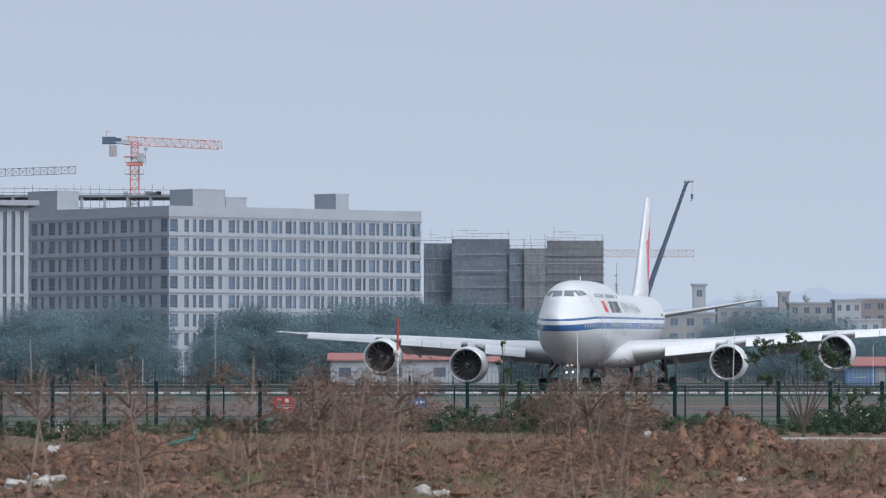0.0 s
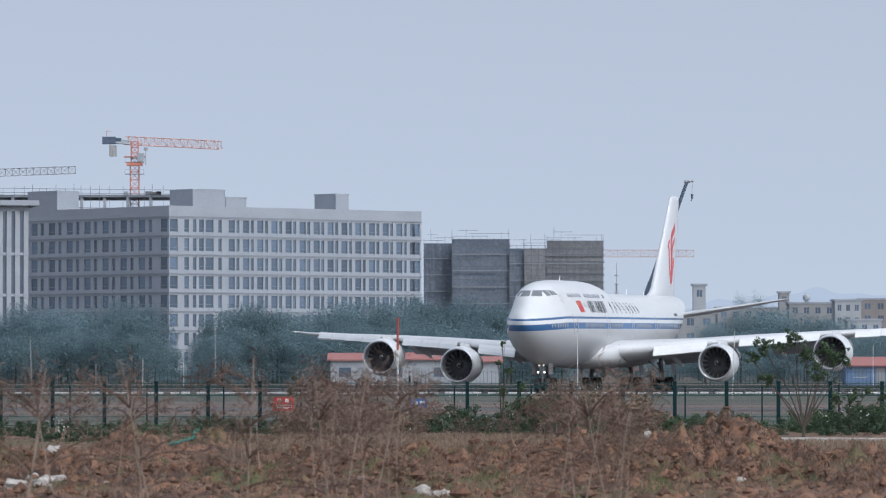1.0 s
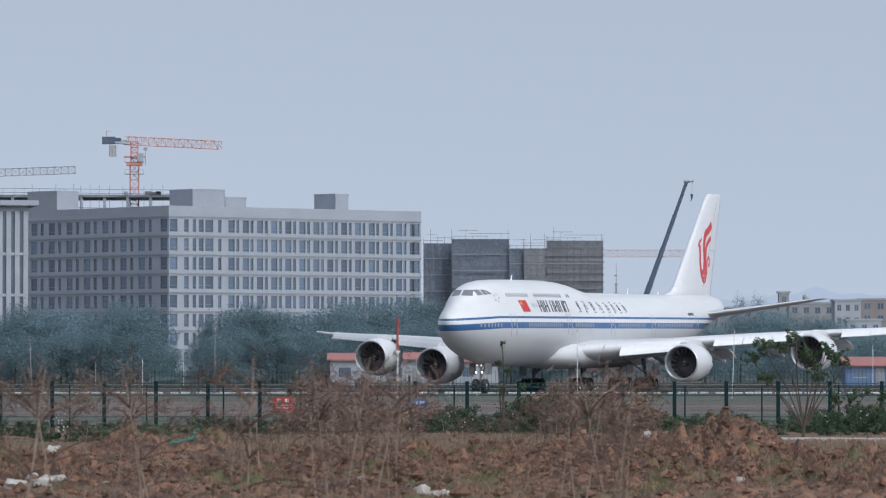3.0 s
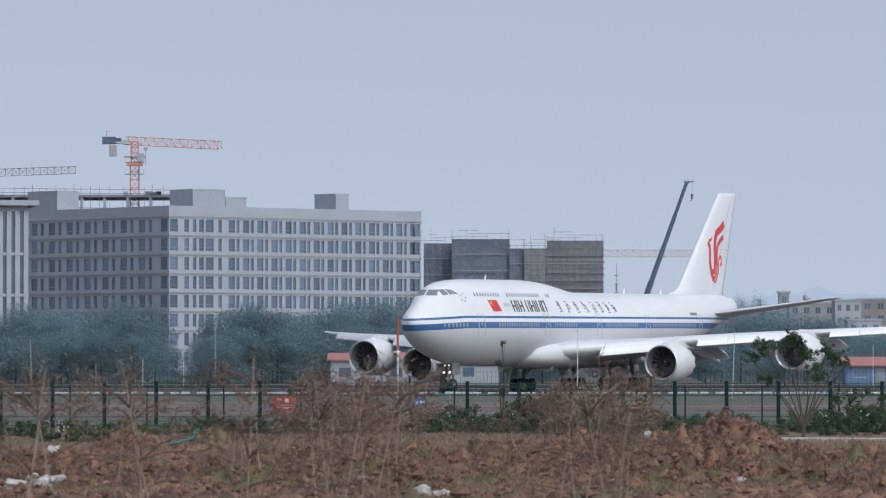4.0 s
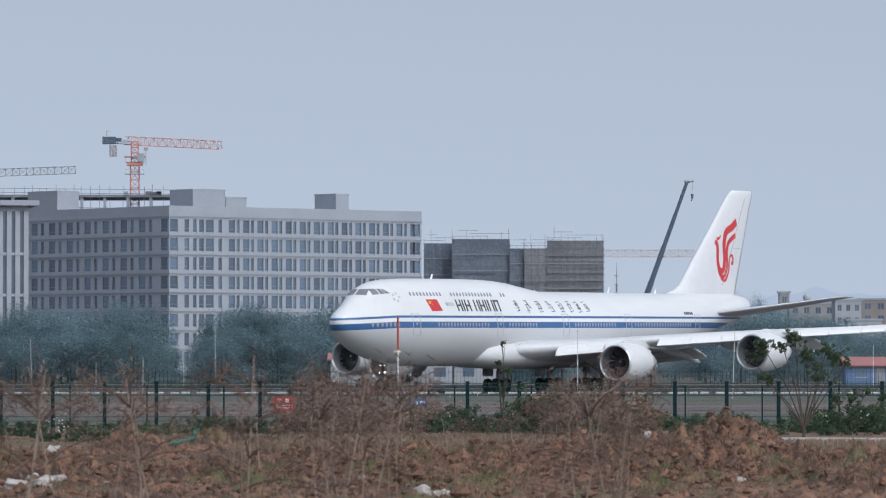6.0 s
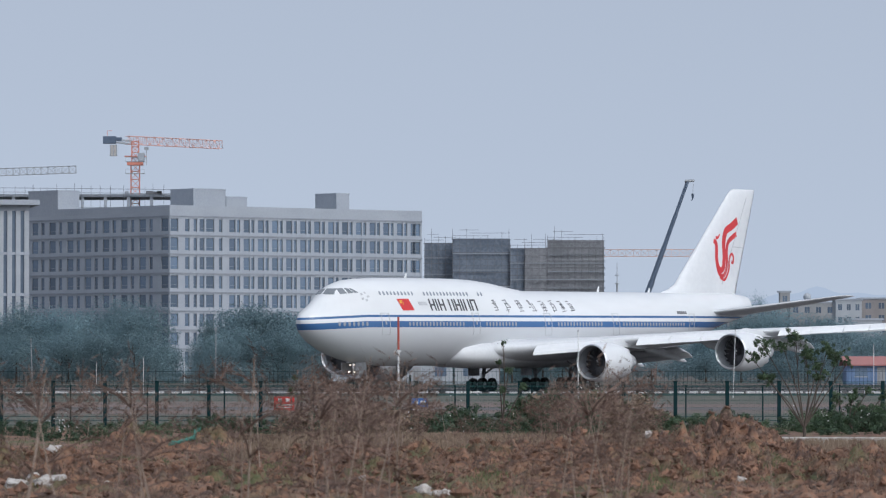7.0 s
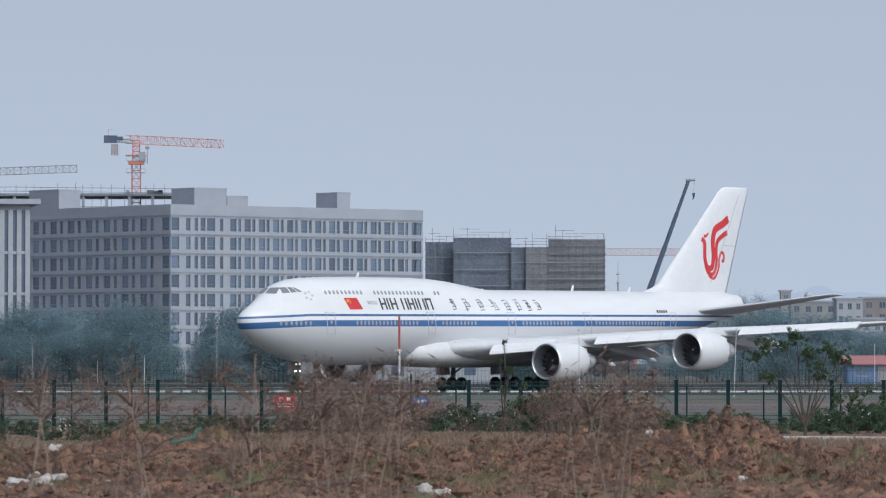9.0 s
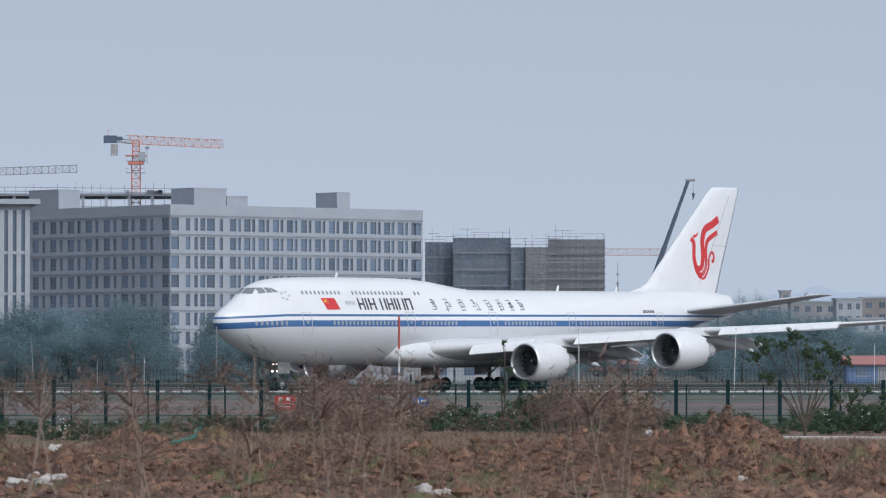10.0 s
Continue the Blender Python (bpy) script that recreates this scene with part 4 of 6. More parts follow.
def bushes():
    kinds = [bush("bush", 40 + k, 1.3, 2.4, (LEAF_D, LEAF, LEAF_D, STRAW)[k], 1500, 0.085, ("dense dark green bush", "leafy green bush", "dense dark green bush", "dry brown bush with sparse leaves")[k] + " at the foot of the fence") for k in range(4)]
    rng = random.Random(9)
    used = set()
    rows = []
    for a, b, top, step in ((-20, 270, 752, 34), (370, 530, 738, 26), (690, 960, 728, 26), (960, 1190, 724, 26), (1190, 1330, 742, 30), (1440, 1620, 722, 20), (945, 1120, 702, 20), (600, 720, 715, 24), (1240, 1290, 735, 20), (270, 370, 765, 40), (540, 690, 735, 24), (1330, 1450, 758, 34)):
        px = a
        while px < b:
            rows.append((px + rng.uniform(-8, 8), top + rng.uniform(-9, 14), (rng.uniform(180, 225) if px < 300 else rng.uniform(215, 270)), 3 if (530 < px < 720 or 945 < px < 1150) and rng.random() < 0.6 else rng.choice((0, 1, 2))))
            px += step
    for px, py, d, k in rows:
        x, z = place(px, py, d)
        b = soil(x, d)
        s = max(0.5, min(2.4, (z - b) / 1.3))
        w = s * rng.uniform(0.95, 1.4)
        rz = rng.uniform(-0.6, 0.6) + rng.choice((0, math.pi))
        o = kinds[k] if k not in used else copy_thing(kinds[k], pose(x, d, b))
        used.add(k)
        o.location, o.rotation_euler, o.scale = (x, d, b - 0.05), (0, 0, rz), (w, w, s)


bushes()


def young_tree(px, base_py, top_py, d, seed, clumps, label, leaf=LEAF):
    """A thin forked tree with separate leafy clumps; clumps: bearing, height and spread in the same units."""
    rng = random.Random(seed)
    x, zt = place(px, top_py, d)
    b = soil(x, d)
    t = thing("young_tree", pose(x, d, b - 0.05), label, "tree")
    fork = Vector((0, 0, 0.45))
    bm = bmesh.new()
    rod(bm, (0, 0, -0.1), fork, 0.075, 0.06, 8)
    part("trunk", bm, BARK, t)
    allv, allf = [], []
    for cpx, cpy, r in clumps:
        cx, cz = place(cpx, cpy, d)
        c = Vector((cx - x, rng.uniform(-.35, .35), cz - b))
        bm = bmesh.new()
        mid = fork.lerp(c, 0.5) + Vector((rng.uniform(-.16, .16) - 0.25 * c.x * 0.4, 0, rng.uniform(-.25, .25)))
        rod(bm, fork, mid, 0.035, 0.026, 6)
        rod(bm, mid, c, 0.026, 0.012, 5)
        for _ in range(4):
            e = c + Vector((rng.uniform(-1, 1), rng.uniform(-1, 1), rng.uniform(-.5, 1))) * r
            rod(bm, mid.lerp(c, rng.uniform(0.4, 1)), e, 0.012, 0.005, 4)
        part("limb", bm, BARK, t)
        lumps = [(c.x + rng.gauss(0, .5) * r, c.y + rng.gauss(0, .45) * r, c.z + rng.gauss(0, .38) * r, r * rng.uniform(0.14, 0.32)) for _ in range(20)]
        v, f = leaf_cloud(rng, lumps, int(620 * min(1, (r / 0.4) ** 1.6)), 0.058)
        raw("leaf_clump", v, f, leaf, t)["kind"] = "stuff"


young_tree(1422, 770, 588, 205, 3, ((1350, 612, .42), (1330, 632, .3), (1355, 668, .38), (1408, 598, .4), (1425, 625, .45), (1385, 612, .25), (1462, 618, .42), (1485, 632, .42), (1445, 650, .38), (1448, 668, .25), (1500, 640, .2)), "young leafy tree with forked thin trunk before the fence")
young_tree(1505, 770, 690, 225, 4, ((1480, 705, .4), (1510, 700, .35), (1535, 690, .25), (1470, 735, .4), (1520, 730, .45), (1550, 725, .45), (1495, 750, .5), (1565, 700, .3)), "low leafy sapling before the fence")
young_tree(889, 745, 602, 215, 5, ((889, 606, .12), (882, 640, .16), (899, 655, .16), (925, 683, .2), (888, 690, .2)), "slender sapling with few leaves before the fence")
young_tree(522, 745, 660, 230, 6, ((522, 668, .14), (516, 690, .2), (530, 705, .2)), "slender sapling with few leaves before the fence")


def fluff(rng, centre, count, spread, verts, faces, drift=Vector((0, 0, 0))):
    """A ragged seed head: thin bits round a centre, drawn out along drift."""
    for _ in range(count):
        c = centre + drift * rng.random() + Vector((rng.gauss(0, spread), rng.gauss(0, spread), rng.gauss(0, spread * 1.2)))
        dv = Vector((rng.gauss(0, 1), rng.gauss(0, 1), rng.gauss(-.2, 1))).normalized() * rng.uniform(0.015, 0.05)
        n = dv.orthogonal().normalized() * rng.uniform(0.0018, 0.005)
        b = len(verts)
        verts += [tuple(c - dv), tuple(c + n), tuple(c + dv), tuple(c - n)]
        faces += [(b, b + 1, b + 2), (b, b + 2, b + 3)]


def weed(name, seed, h, heads, label, lean=0.12, r=0.0085, arms=6):
    """A tall dry weed: bent stems with arching side branches and feathery seed heads."""
    rng = random.Random(seed)
    w = thing(name, pose(0, 0, 0), label, "weed", "tall dry weeds")
    for k in range(heads):
        a = rng.uniform(0, 6.28)
        hh = h * rng.uniform(0.62, 1.0)
        bend = lean * hh * rng.uniform(0.6, 2.2)
        wob = rng.uniform(0, 6)
        pts = []
        for i in range(9):
            u = i / 8
            pts.append(Vector((math.cos(a) * bend * u ** 1.8 + 0.03 * math.sin(wob + 5 * u), math.sin(a) * bend * u ** 1.8, hh * (u - 0.07 * u ** 3) - 0.05)))
        bm = bmesh.new()
        tube(bm, pts, [r * (1 - i / 11) for i in range(9)], 5)
        part("stem", bm, STEM, w)
        verts, faces = [], []
        fluff(rng, pts[8], 60, 0.055, verts, faces, pts[6] - pts[8])
        for q in range(arms):
            i = rng.randrange(3, 8)
            turn = rng.uniform(0, 6.28)
            reach, up = rng.uniform(0.15, 0.52), rng.uniform(0.12, 0.5)
            sag = rng.uniform(0.5, 1.0)
            br = [pts[i] + Vector((math.cos(turn) * reach * t, math.sin(turn) * reach * t, up * (t - sag * t * t))) for t in (0, 0.3, 0.6, 0.85, 1.0)]
            bm = bmesh.new()
            tube(bm, br, [r * 0.75, r * 0.65, r * 0.55, r * 0.42, r * 0.3], 4)
            for _ in range(3):
                f = br[rng.randrange(1, 4)]
                e = f + Vector((rng.gauss(0, .09), rng.gauss(0, .09), rng.uniform(-.02, .16)))
                rod(bm, f, e, r * 0.4, r * 0.2, 4)
            part("branch", bm, SEED, w)
            fluff(rng, br[4], 38, 0.045, verts, faces, (br[2] - br[4]) * 0.8)
        raw("seed_head", verts, faces, SEED, w)["kind"] = "stuff"
    return w


def weeds():
    kinds = [weed("dry_weed", 60 + k, 1.7, (1, 1, 2, 3, 1)[k], ("tall dry brown weed with drooping seed heads", "slender bare straw-coloured stalk")[k == 4], (0.05, 0.09, 0.11, 0.14, 0.03)[k], arms=(6, 7, 6, 5, 1)[k]) for k in range(5)]
    rng = random.Random(12)
    rows = [(30, 560, 48, 1), (38, 535, 46, 1), (150, 670, 116, 1), (262, 575, 52, 1), (245, 640, 50, 0), (330, 670, 118, 1), (425, 600, 50, 1), (458, 570, 96, 1),
            (505, 650, 112, 2), (540, 630, 108, 1), (560, 600, 118, 2), (590, 670, 112, 3), (612, 565, 104, 2), (640, 580, 100, 2), (650, 670, 122, 3), (680, 680, 116, 3), (705, 600, 110, 2), (735, 660, 120, 2),
            (795, 670, 112, 1), (850, 700, 120, 2), (905, 700, 124, 2), (960, 660, 120, 2), (985, 640, 116, 2), (1010, 680, 110, 3), (1035, 600, 108, 2), (1060, 690, 118, 3), (1090, 610, 104, 1), (1110, 660, 114, 2),
            (1150, 680, 120, 2), (1180, 700, 118, 1), (1245, 690, 50, 4), (1300, 745, 50, 4), (1365, 690, 48, 4), (1510, 720, 44, 4), (1465, 790, 46, 4), (415, 720, 45, 4), 
            (1095, 655, 48, 0), (640, 600, 47, 0), (588, 560, 50, 1), (1020, 610, 56, 1), (820, 715, 112, 3), (1215, 715, 120, 2),
            (600, 520, 50, 1), (655, 530, 52, 1), (1030, 535, 52, 1), (1085, 550, 50, 1), (435, 515, 50, 1), (275, 525, 50, 1), (110, 540, 50, 1), (700, 550, 54, 0), (560, 530, 54, 0), (200, 610, 56, 1), (400, 620, 50, 1), (570, 570, 52, 1), (605, 590, 55, 1), (690, 600, 56, 1), (985, 600, 54, 1), (1075, 615, 56, 1), (1105, 640, 50, 0)]
    used = set()
    for px, py, d, k in rows:
        x, z = place(px, py, d)
        b = ground_z(x, d)
        s = (z - b) / 1.65
        o = kinds[k] if k not in used else copy_thing(kinds[k], pose(x, d, b))
        used.add(k)
        o.location, o.rotation_euler, o.scale = (x, d, b), (0, 0, rng.uniform(0, 6.28)), (s, s, s)


weeds()


def blades(name, seed, count, area, height, mat, label, keep, droop=1.0):
    """Thin curved blades rooted in the soil."""
    rng = random.Random(seed)
    verts, faces = [], []
    made = 0
    while made < count:
        y = area[2] + (area[3] - area[2]) * rng.random() ** 1.3
        x = rng.uniform(area[0], area[1]) * y / 100
        if not keep(x, y, rng):
            continue
        made += 1
        z = soil(x, y)
        h = height * rng.uniform(0.35, 1.15)
        a = rng.uniform(0, 6.28)
        l = rng.uniform(0.2, 1.1) * h * droop
        wd = rng.uniform(0.0022, 0.0055) * (0.6 + y / 110)
        b = len(verts)
        ca, sa = math.cos(a), math.sin(a)
        verts += [(x - wd, y, z - 0.03), (x + wd, y, z - 0.03), (x + ca * l * 0.35 + wd * .7, y + sa * l * 0.35, z + h * 0.6), (x + ca * l * 0.35 - wd * .7, y + sa * l * 0.35, z + h * 0.6), (x + ca * l, y + sa * l, z + h * (0.95 - 0.5 * l / h / droop))]
        faces += [(b, b + 1, b + 2, b + 3), (b + 3, b + 2, b + 4)]
    tagged(raw(name, verts, faces, mat), label, "grass", kind="stuff")


def patchy(scale, cut, off=0.0):
    return lambda x, y, rng: noise.noise((x * scale + off, y * scale * 0.35, off)) + rng.uniform(-.25, .25) > cut


def tufts(spots):
    """Rooted only round the given bearings and distances."""
    return lambda x, y, rng: any(((x / y * 9000 + 784 - p) / w) ** 2 + ((y - d) / e) ** 2 < rng.uniform(0.1, 1) for p, d, w, e in spots)


blades("dry_grass", 1, 9000, (-9.5, 9.5, 68, 150), 0.2, STRAW, "dry straw-coloured grass over the dirt", patchy(0.5, 0.12))
blades("dry_grass", 2, 32000, (-4.2, 4.2, 110, 190), 0.46, STRAW, "taller dry grass along the crest", patchy(0.35, -0.2, 4))
blades("dry_grass", 6, 9000, (6.0, 9.6, 122, 175), 0.3, STRAW, "pale dry grass before the path edge", patchy(0.35, -0.3, 7))
blades("root_fibres", 5, 48000, (-9.4, 9.4, 72, 124), 0.085, ROOTS, "fine brown roots and straw in the dug soil", lambda x, y, rng: clods(x, y) + rng.uniform(-.1, .1) > 0.2, 3.0)
blades("green_grass", 3, 9000, (-9.5, 9.5, 68, 200), 0.13, OLIVE, "sparse olive-green grass between the clods", patchy(0.45, 0.15, 9))
blades("green_grass", 8, 5200, (-9.5, 9.5, 70, 135), 0.15, OLIVE, "green grass tufts among the clods", tufts(((60, 117, 110, 7), (230, 112, 90, 5), (870, 84, 45, 4), (1378, 88, 40, 5), (600, 88, 50, 4), (1060, 92, 20, 3), (500, 100, 60, 4), (1165, 78, 30, 4))))


def blossom():
    """Small white flowers on the bushes by the fence."""
    rng = random.Random(71)
    verts, faces = [], []
    for px, py, n, sp in ((112, 745, 22, 20), (15, 788, 14, 10), (720, 738, 12, 25), (850, 735, 16, 40), (1040, 695, 16, 16), (1480, 735, 16, 40)):
        for _ in range(n):
            d = rng.uniform(176, 182) if px < 300 else rng.uniform(212, 216)
            x, z = place(px + rng.gauss(0, sp), py + rng.gauss(0, sp * 0.5), d)
            b = len(verts)
            s = rng.uniform(0.015, 0.035)
            verts.append((x, d - 0.01, z))
            for k in range(5):
                a = 1.2566 * k + rng.random()
                verts.append((x + s * math.cos(a), d + rng.uniform(-.02, .02), z + s * math.sin(a)))
            faces += [(b, b + 1 + k, b + 1 + (k + 1) % 5) for k in range(5)]
    tagged(raw("white_flowers", verts, faces, POLEWHITE), "small white flowers on the bushes by the fence", "flowers", kind="stuff")


blossom()


def soil_lumps():
    rng = random.Random(31)
    verts, faces = [], []
    for _ in range(3800):
        y = 68 + 70 * rng.random() ** 1.5
        x = rng.uniform(-9.2, 9.2) * y / 100
        s = rng.uniform(0.02, 0.085) * (1.6 if rng.random() < 0.1 else 1)
        z = soil(x, y) + s * 0.3
        b = len(verts)
        for dx, dy, dz in ((1, 0, 0), (0, 1, 0), (-1, 0, 0), (0, -1, 0), (0, 0, .8), (0, 0, -.7)):
            j = rng.uniform(0.7, 1.3)
            verts.append((x + dx * s * j + rng.uniform(-.3, .3) * s, y + dy * s * j, z + dz * s * j))
        for q in ((0, 1, 4), (1, 2, 4), (2, 3, 4), (3, 0, 4), (1, 0, 5), (2, 1, 5), (3, 2, 5), (0, 3, 5)):
            faces.append(tuple(b + i for i in q))
    m = material("loose_red_soil", (0.20, 0.106, 0.066, 1), (0.09, 0.052, 0.038, 1), rough=0.95, scale=2, island=0.45)
    tagged(raw("soil_clods", verts, faces, m), "loose red-brown soil clods", "soil", kind="stuff")


soil_lumps()


def spoil():
    """Broken chunks of dug soil on the heaps."""
    rng = random.Random(55)
    bm = bmesh.new()
    bmesh.ops.create_icosphere(bm, subdivisions=2, radius=1.0)
    base = [v.co.copy() for v in bm.verts]
    tris = [tuple(v.index for v in f.verts) for f in bm.faces]
    bm.free()
    verts, faces = [], []
    made = 0
    while made < 3600:
        y = 72 + 48 * rng.random() ** 0.9
        x = rng.uniform(-9.2, 9.2) * y / 100
        h = clods(x, y)
        if h + rng.uniform(-.12, .12) < 0.2:
            continue
        made += 1
        s = 0.02 + 0.075 * rng.random() ** 2.2
        c = Vector((x, y, soil(x, y) + s * rng.uniform(-0.1, 0.5)))
        off = Vector((rng.uniform(0, 90), rng.uniform(0, 90), 0))
        sq = Vector((rng.uniform(0.8, 1.6), rng.uniform(0.7, 1.2), rng.uniform(0.45, 0.9))) * s
        turn = Euler((rng.uniform(-.7, .7), rng.uniform(-.7, .7), rng.uniform(0, 6.28))).to_matrix()
        b = len(verts)
        for p in base:
            k = 1 + 0.6 * noise.noise(p * 1.5 + off) + 0.6 * noise.noise(p * 4.1 + off)
            verts.append(tuple(c + turn @ Vector((p.x * sq.x, p.y * sq.y, p.z * sq.z)) * k))
        faces += [(b + i, b + j, b + l) for i, j, l in tris]
    m = material("dug_red_soil", (0.225, 0.12, 0.075, 1), (0.09, 0.053, 0.038, 1), rough=0.95, scale=3, island=0.35, bump=0.6)
    tagged(raw("spoil_chunks", verts, faces, m), "broken chunks of dug red-brown soil", "soil", kind="stuff")


spoil()


def rubble(px, py, d, w, h, seed, label, mat=STONE):
    rng = random.Random(seed)
    x, z = place(px, py, d)
    bm = bmesh.new()
    bmesh.ops.create_icosphere(bm, subdivisions=3, radius=1.0)
    off = Vector((rng.uniform(0, 50), 0, 0))
    for v in bm.verts:
        c = v.co.normalized()
        k = 1 + 0.45 * noise.noise(c * 1.6 + off) + 0.15 * noise.noise(c * 4 + off)
        v.co = Vector((c.x * w * k, c.y * w * 0.8 * k, c.z * h * k))
    o = mesh_object("rubble_stone", bm, mat, smooth=False)
    o.matrix_basis = pose(x, d, soil(x, d) + h * 0.35, 0, 0, rng.uniform(0, 90))
    tagged(o, label, "stone", "pale rubble on the dirt")


for k, (px, py, d, w, h) in enumerate(((778, 872, 74, .17, .11), (748, 880, 73, .10, .06), (97, 846, 84, .13, .10), (112, 848, 84, .10, .06), (96, 868, 79, .20, .12), (135, 838, 86, .10, .13), (165, 852, 83, .12, .07), (30, 878, 77, .18, .07),
                                       (206, 798, 128, .22, .14), (368, 780, 150, .18, .13), (385, 780, 150, .14, .09), (434, 776, 150, .14, .16), (1290, 864, 80, .16, .06), (1308, 868, 80, .1, .06), (1147, 792, 108, .07, .07), (640, 862, 80, .06, .05), (586, 850, 82, .07, .04), (262, 862, 80, .08, .06), (1145, 845, 84, .07, .05), (900, 800, 102, .05, .04), (1075, 845, 85, .06, .06), (60, 858, 81, .1, .07), (120, 862, 80, .12, .06), (150, 862, 80, .09, .05), (75, 878, 77, .13, .06), (20, 862, 80, .07, .05), (190, 858, 81, .06, .05), (230, 850, 83, .05, .04), (1180, 830, 88, .05, .04), (960, 850, 83, .05, .04))):
    rubble(px, py, d, w * 1.2, h * 1.35, 200 + k, "pale broken concrete lump lying in the dirt")


def torn_sheet():
    """A strip of green netting lying over the heap."""
    verts, faces = [], []
    n, m = 26, 5
    rng = random.Random(2)
    for i in range(n + 1):
        u = i / n
        px = 298 + 75 * u
        py = 790 - 20 * u
        d = 118 + 14 * u
        x, z = place(px, py, d)
        for j in range(m + 1):
            y = d + (j - m / 2) * 0.12
            verts.append((x, y, max(z, soil(x, y) + 0.05) + 0.06 * noise.noise((i * .7, j * .9, 3)) + 0.06 * math.sin(j / m * math.pi)))
    for i in range(n):
        for j in range(m):
            a = i * (m + 1) + j
            faces.append((a, a + 1, a + m + 2, a + m + 1))
    o = raw("netting_sheet", verts, faces, TARP, smooth=True)
    s = o.modifiers.new("thickness", "SOLIDIFY")
    s.thickness = 0.02
    tagged(o, "crumpled green plastic netting on the dirt heap", "netting")


torn_sheet()

# ---- the airliner ----
# s: metres aft of the nose tip; y: to its port side; z: over the ground
S0 = 37.0


def P(s, y, z):
    return (S0 - s, y, z)


def section(s):
    f = lambda xs, vs: float(np.interp(s, xs, vs))
    bot = f([0, .15, .5, 1.2, 2.2, 4, 6, 9, 12, 48, 53, 58, 63, 68, 73.0], [6.12, 5.75, 5.3, 4.75, 4.2, 3.5, 3.0, 2.55, 2.42, 2.42, 2.7, 3.6, 4.85, 6.0, 6.9])
    top = f([0, .15, .5, 1.2, 2.2, 4, 6, 9, 12, 58, 66, 70, 72.4, 73.0], [6.42, 6.7, 7.0, 7.4, 7.8, 8.3, 8.65, 8.92, 9.0, 9.0, 9.0, 8.98, 8.75, 8.3])
    w = f([0, .15, .5, 1.2, 2.2, 4, 6, 9, 12, 52, 57, 62, 67, 71, 72.6, 73.0], [.1, .45, .85, 1.3, 1.75, 2.3, 2.68, 3.02, 3.2, 3.25, 3.05, 2.6, 1.9, 1.25, .9, .45])
    ut = f([0, 1.2, 2.2, 3.0, 3.8, 5, 6.2, 7.7, 10, 14, 22, 25, 27.5, 30, 32.5, 34.5], [6.3, 7.35, 8.0, 8.48, 9.06, 9.5, 9.76, 9.9, 9.98, 10.02, 10.02, 9.92, 9.72, 9.4, 9.1, 8.9])
    uw = f([0, 1.2, 2.2, 3.8, 6, 9, 12, 24, 30, 34.5], [.08, .55, 1.0, 1.65, 2.15, 2.4, 2.5, 2.5, 2.4, 2.2])
    uh = min(2.3, uw)
    return bot, top, w, ut - uh, uw, uh


def skin(s, n=64, grow=0.0):
    bot, top, w, uz, uw, uh = section(s)
    zc, h = (bot + top) / 2, (top - bot) / 2
    ring = []
    for k in range(n):
        a = 6.2831853 * k / n - math.pi / 2
        ny, nz = math.cos(a), math.sin(a)
        s1 = math.hypot(w * ny, h * nz)
        s2 = math.hypot(uw * ny, uh * nz)
        if s < 34.5 and uz * nz + s2 > zc * nz + s1:
            q = (uw * uw * ny / s2, uz + uh * uh * nz / s2)
        else:
            q = (w * w * ny / s1, zc + h * h * nz / s1)
        ring.append((q[0] + ny * grow, q[1] + nz * grow))
    return ring


def side_y(s, z):
    """Half width of the skin at station s and height z."""
    r = skin(s, 96)
    right = [(q[1], q[0]) for q in r if q[0] >= 0]
    right.sort()
    return float(np.interp(z, [q[0] for q in right], [q[1] for q in right]))


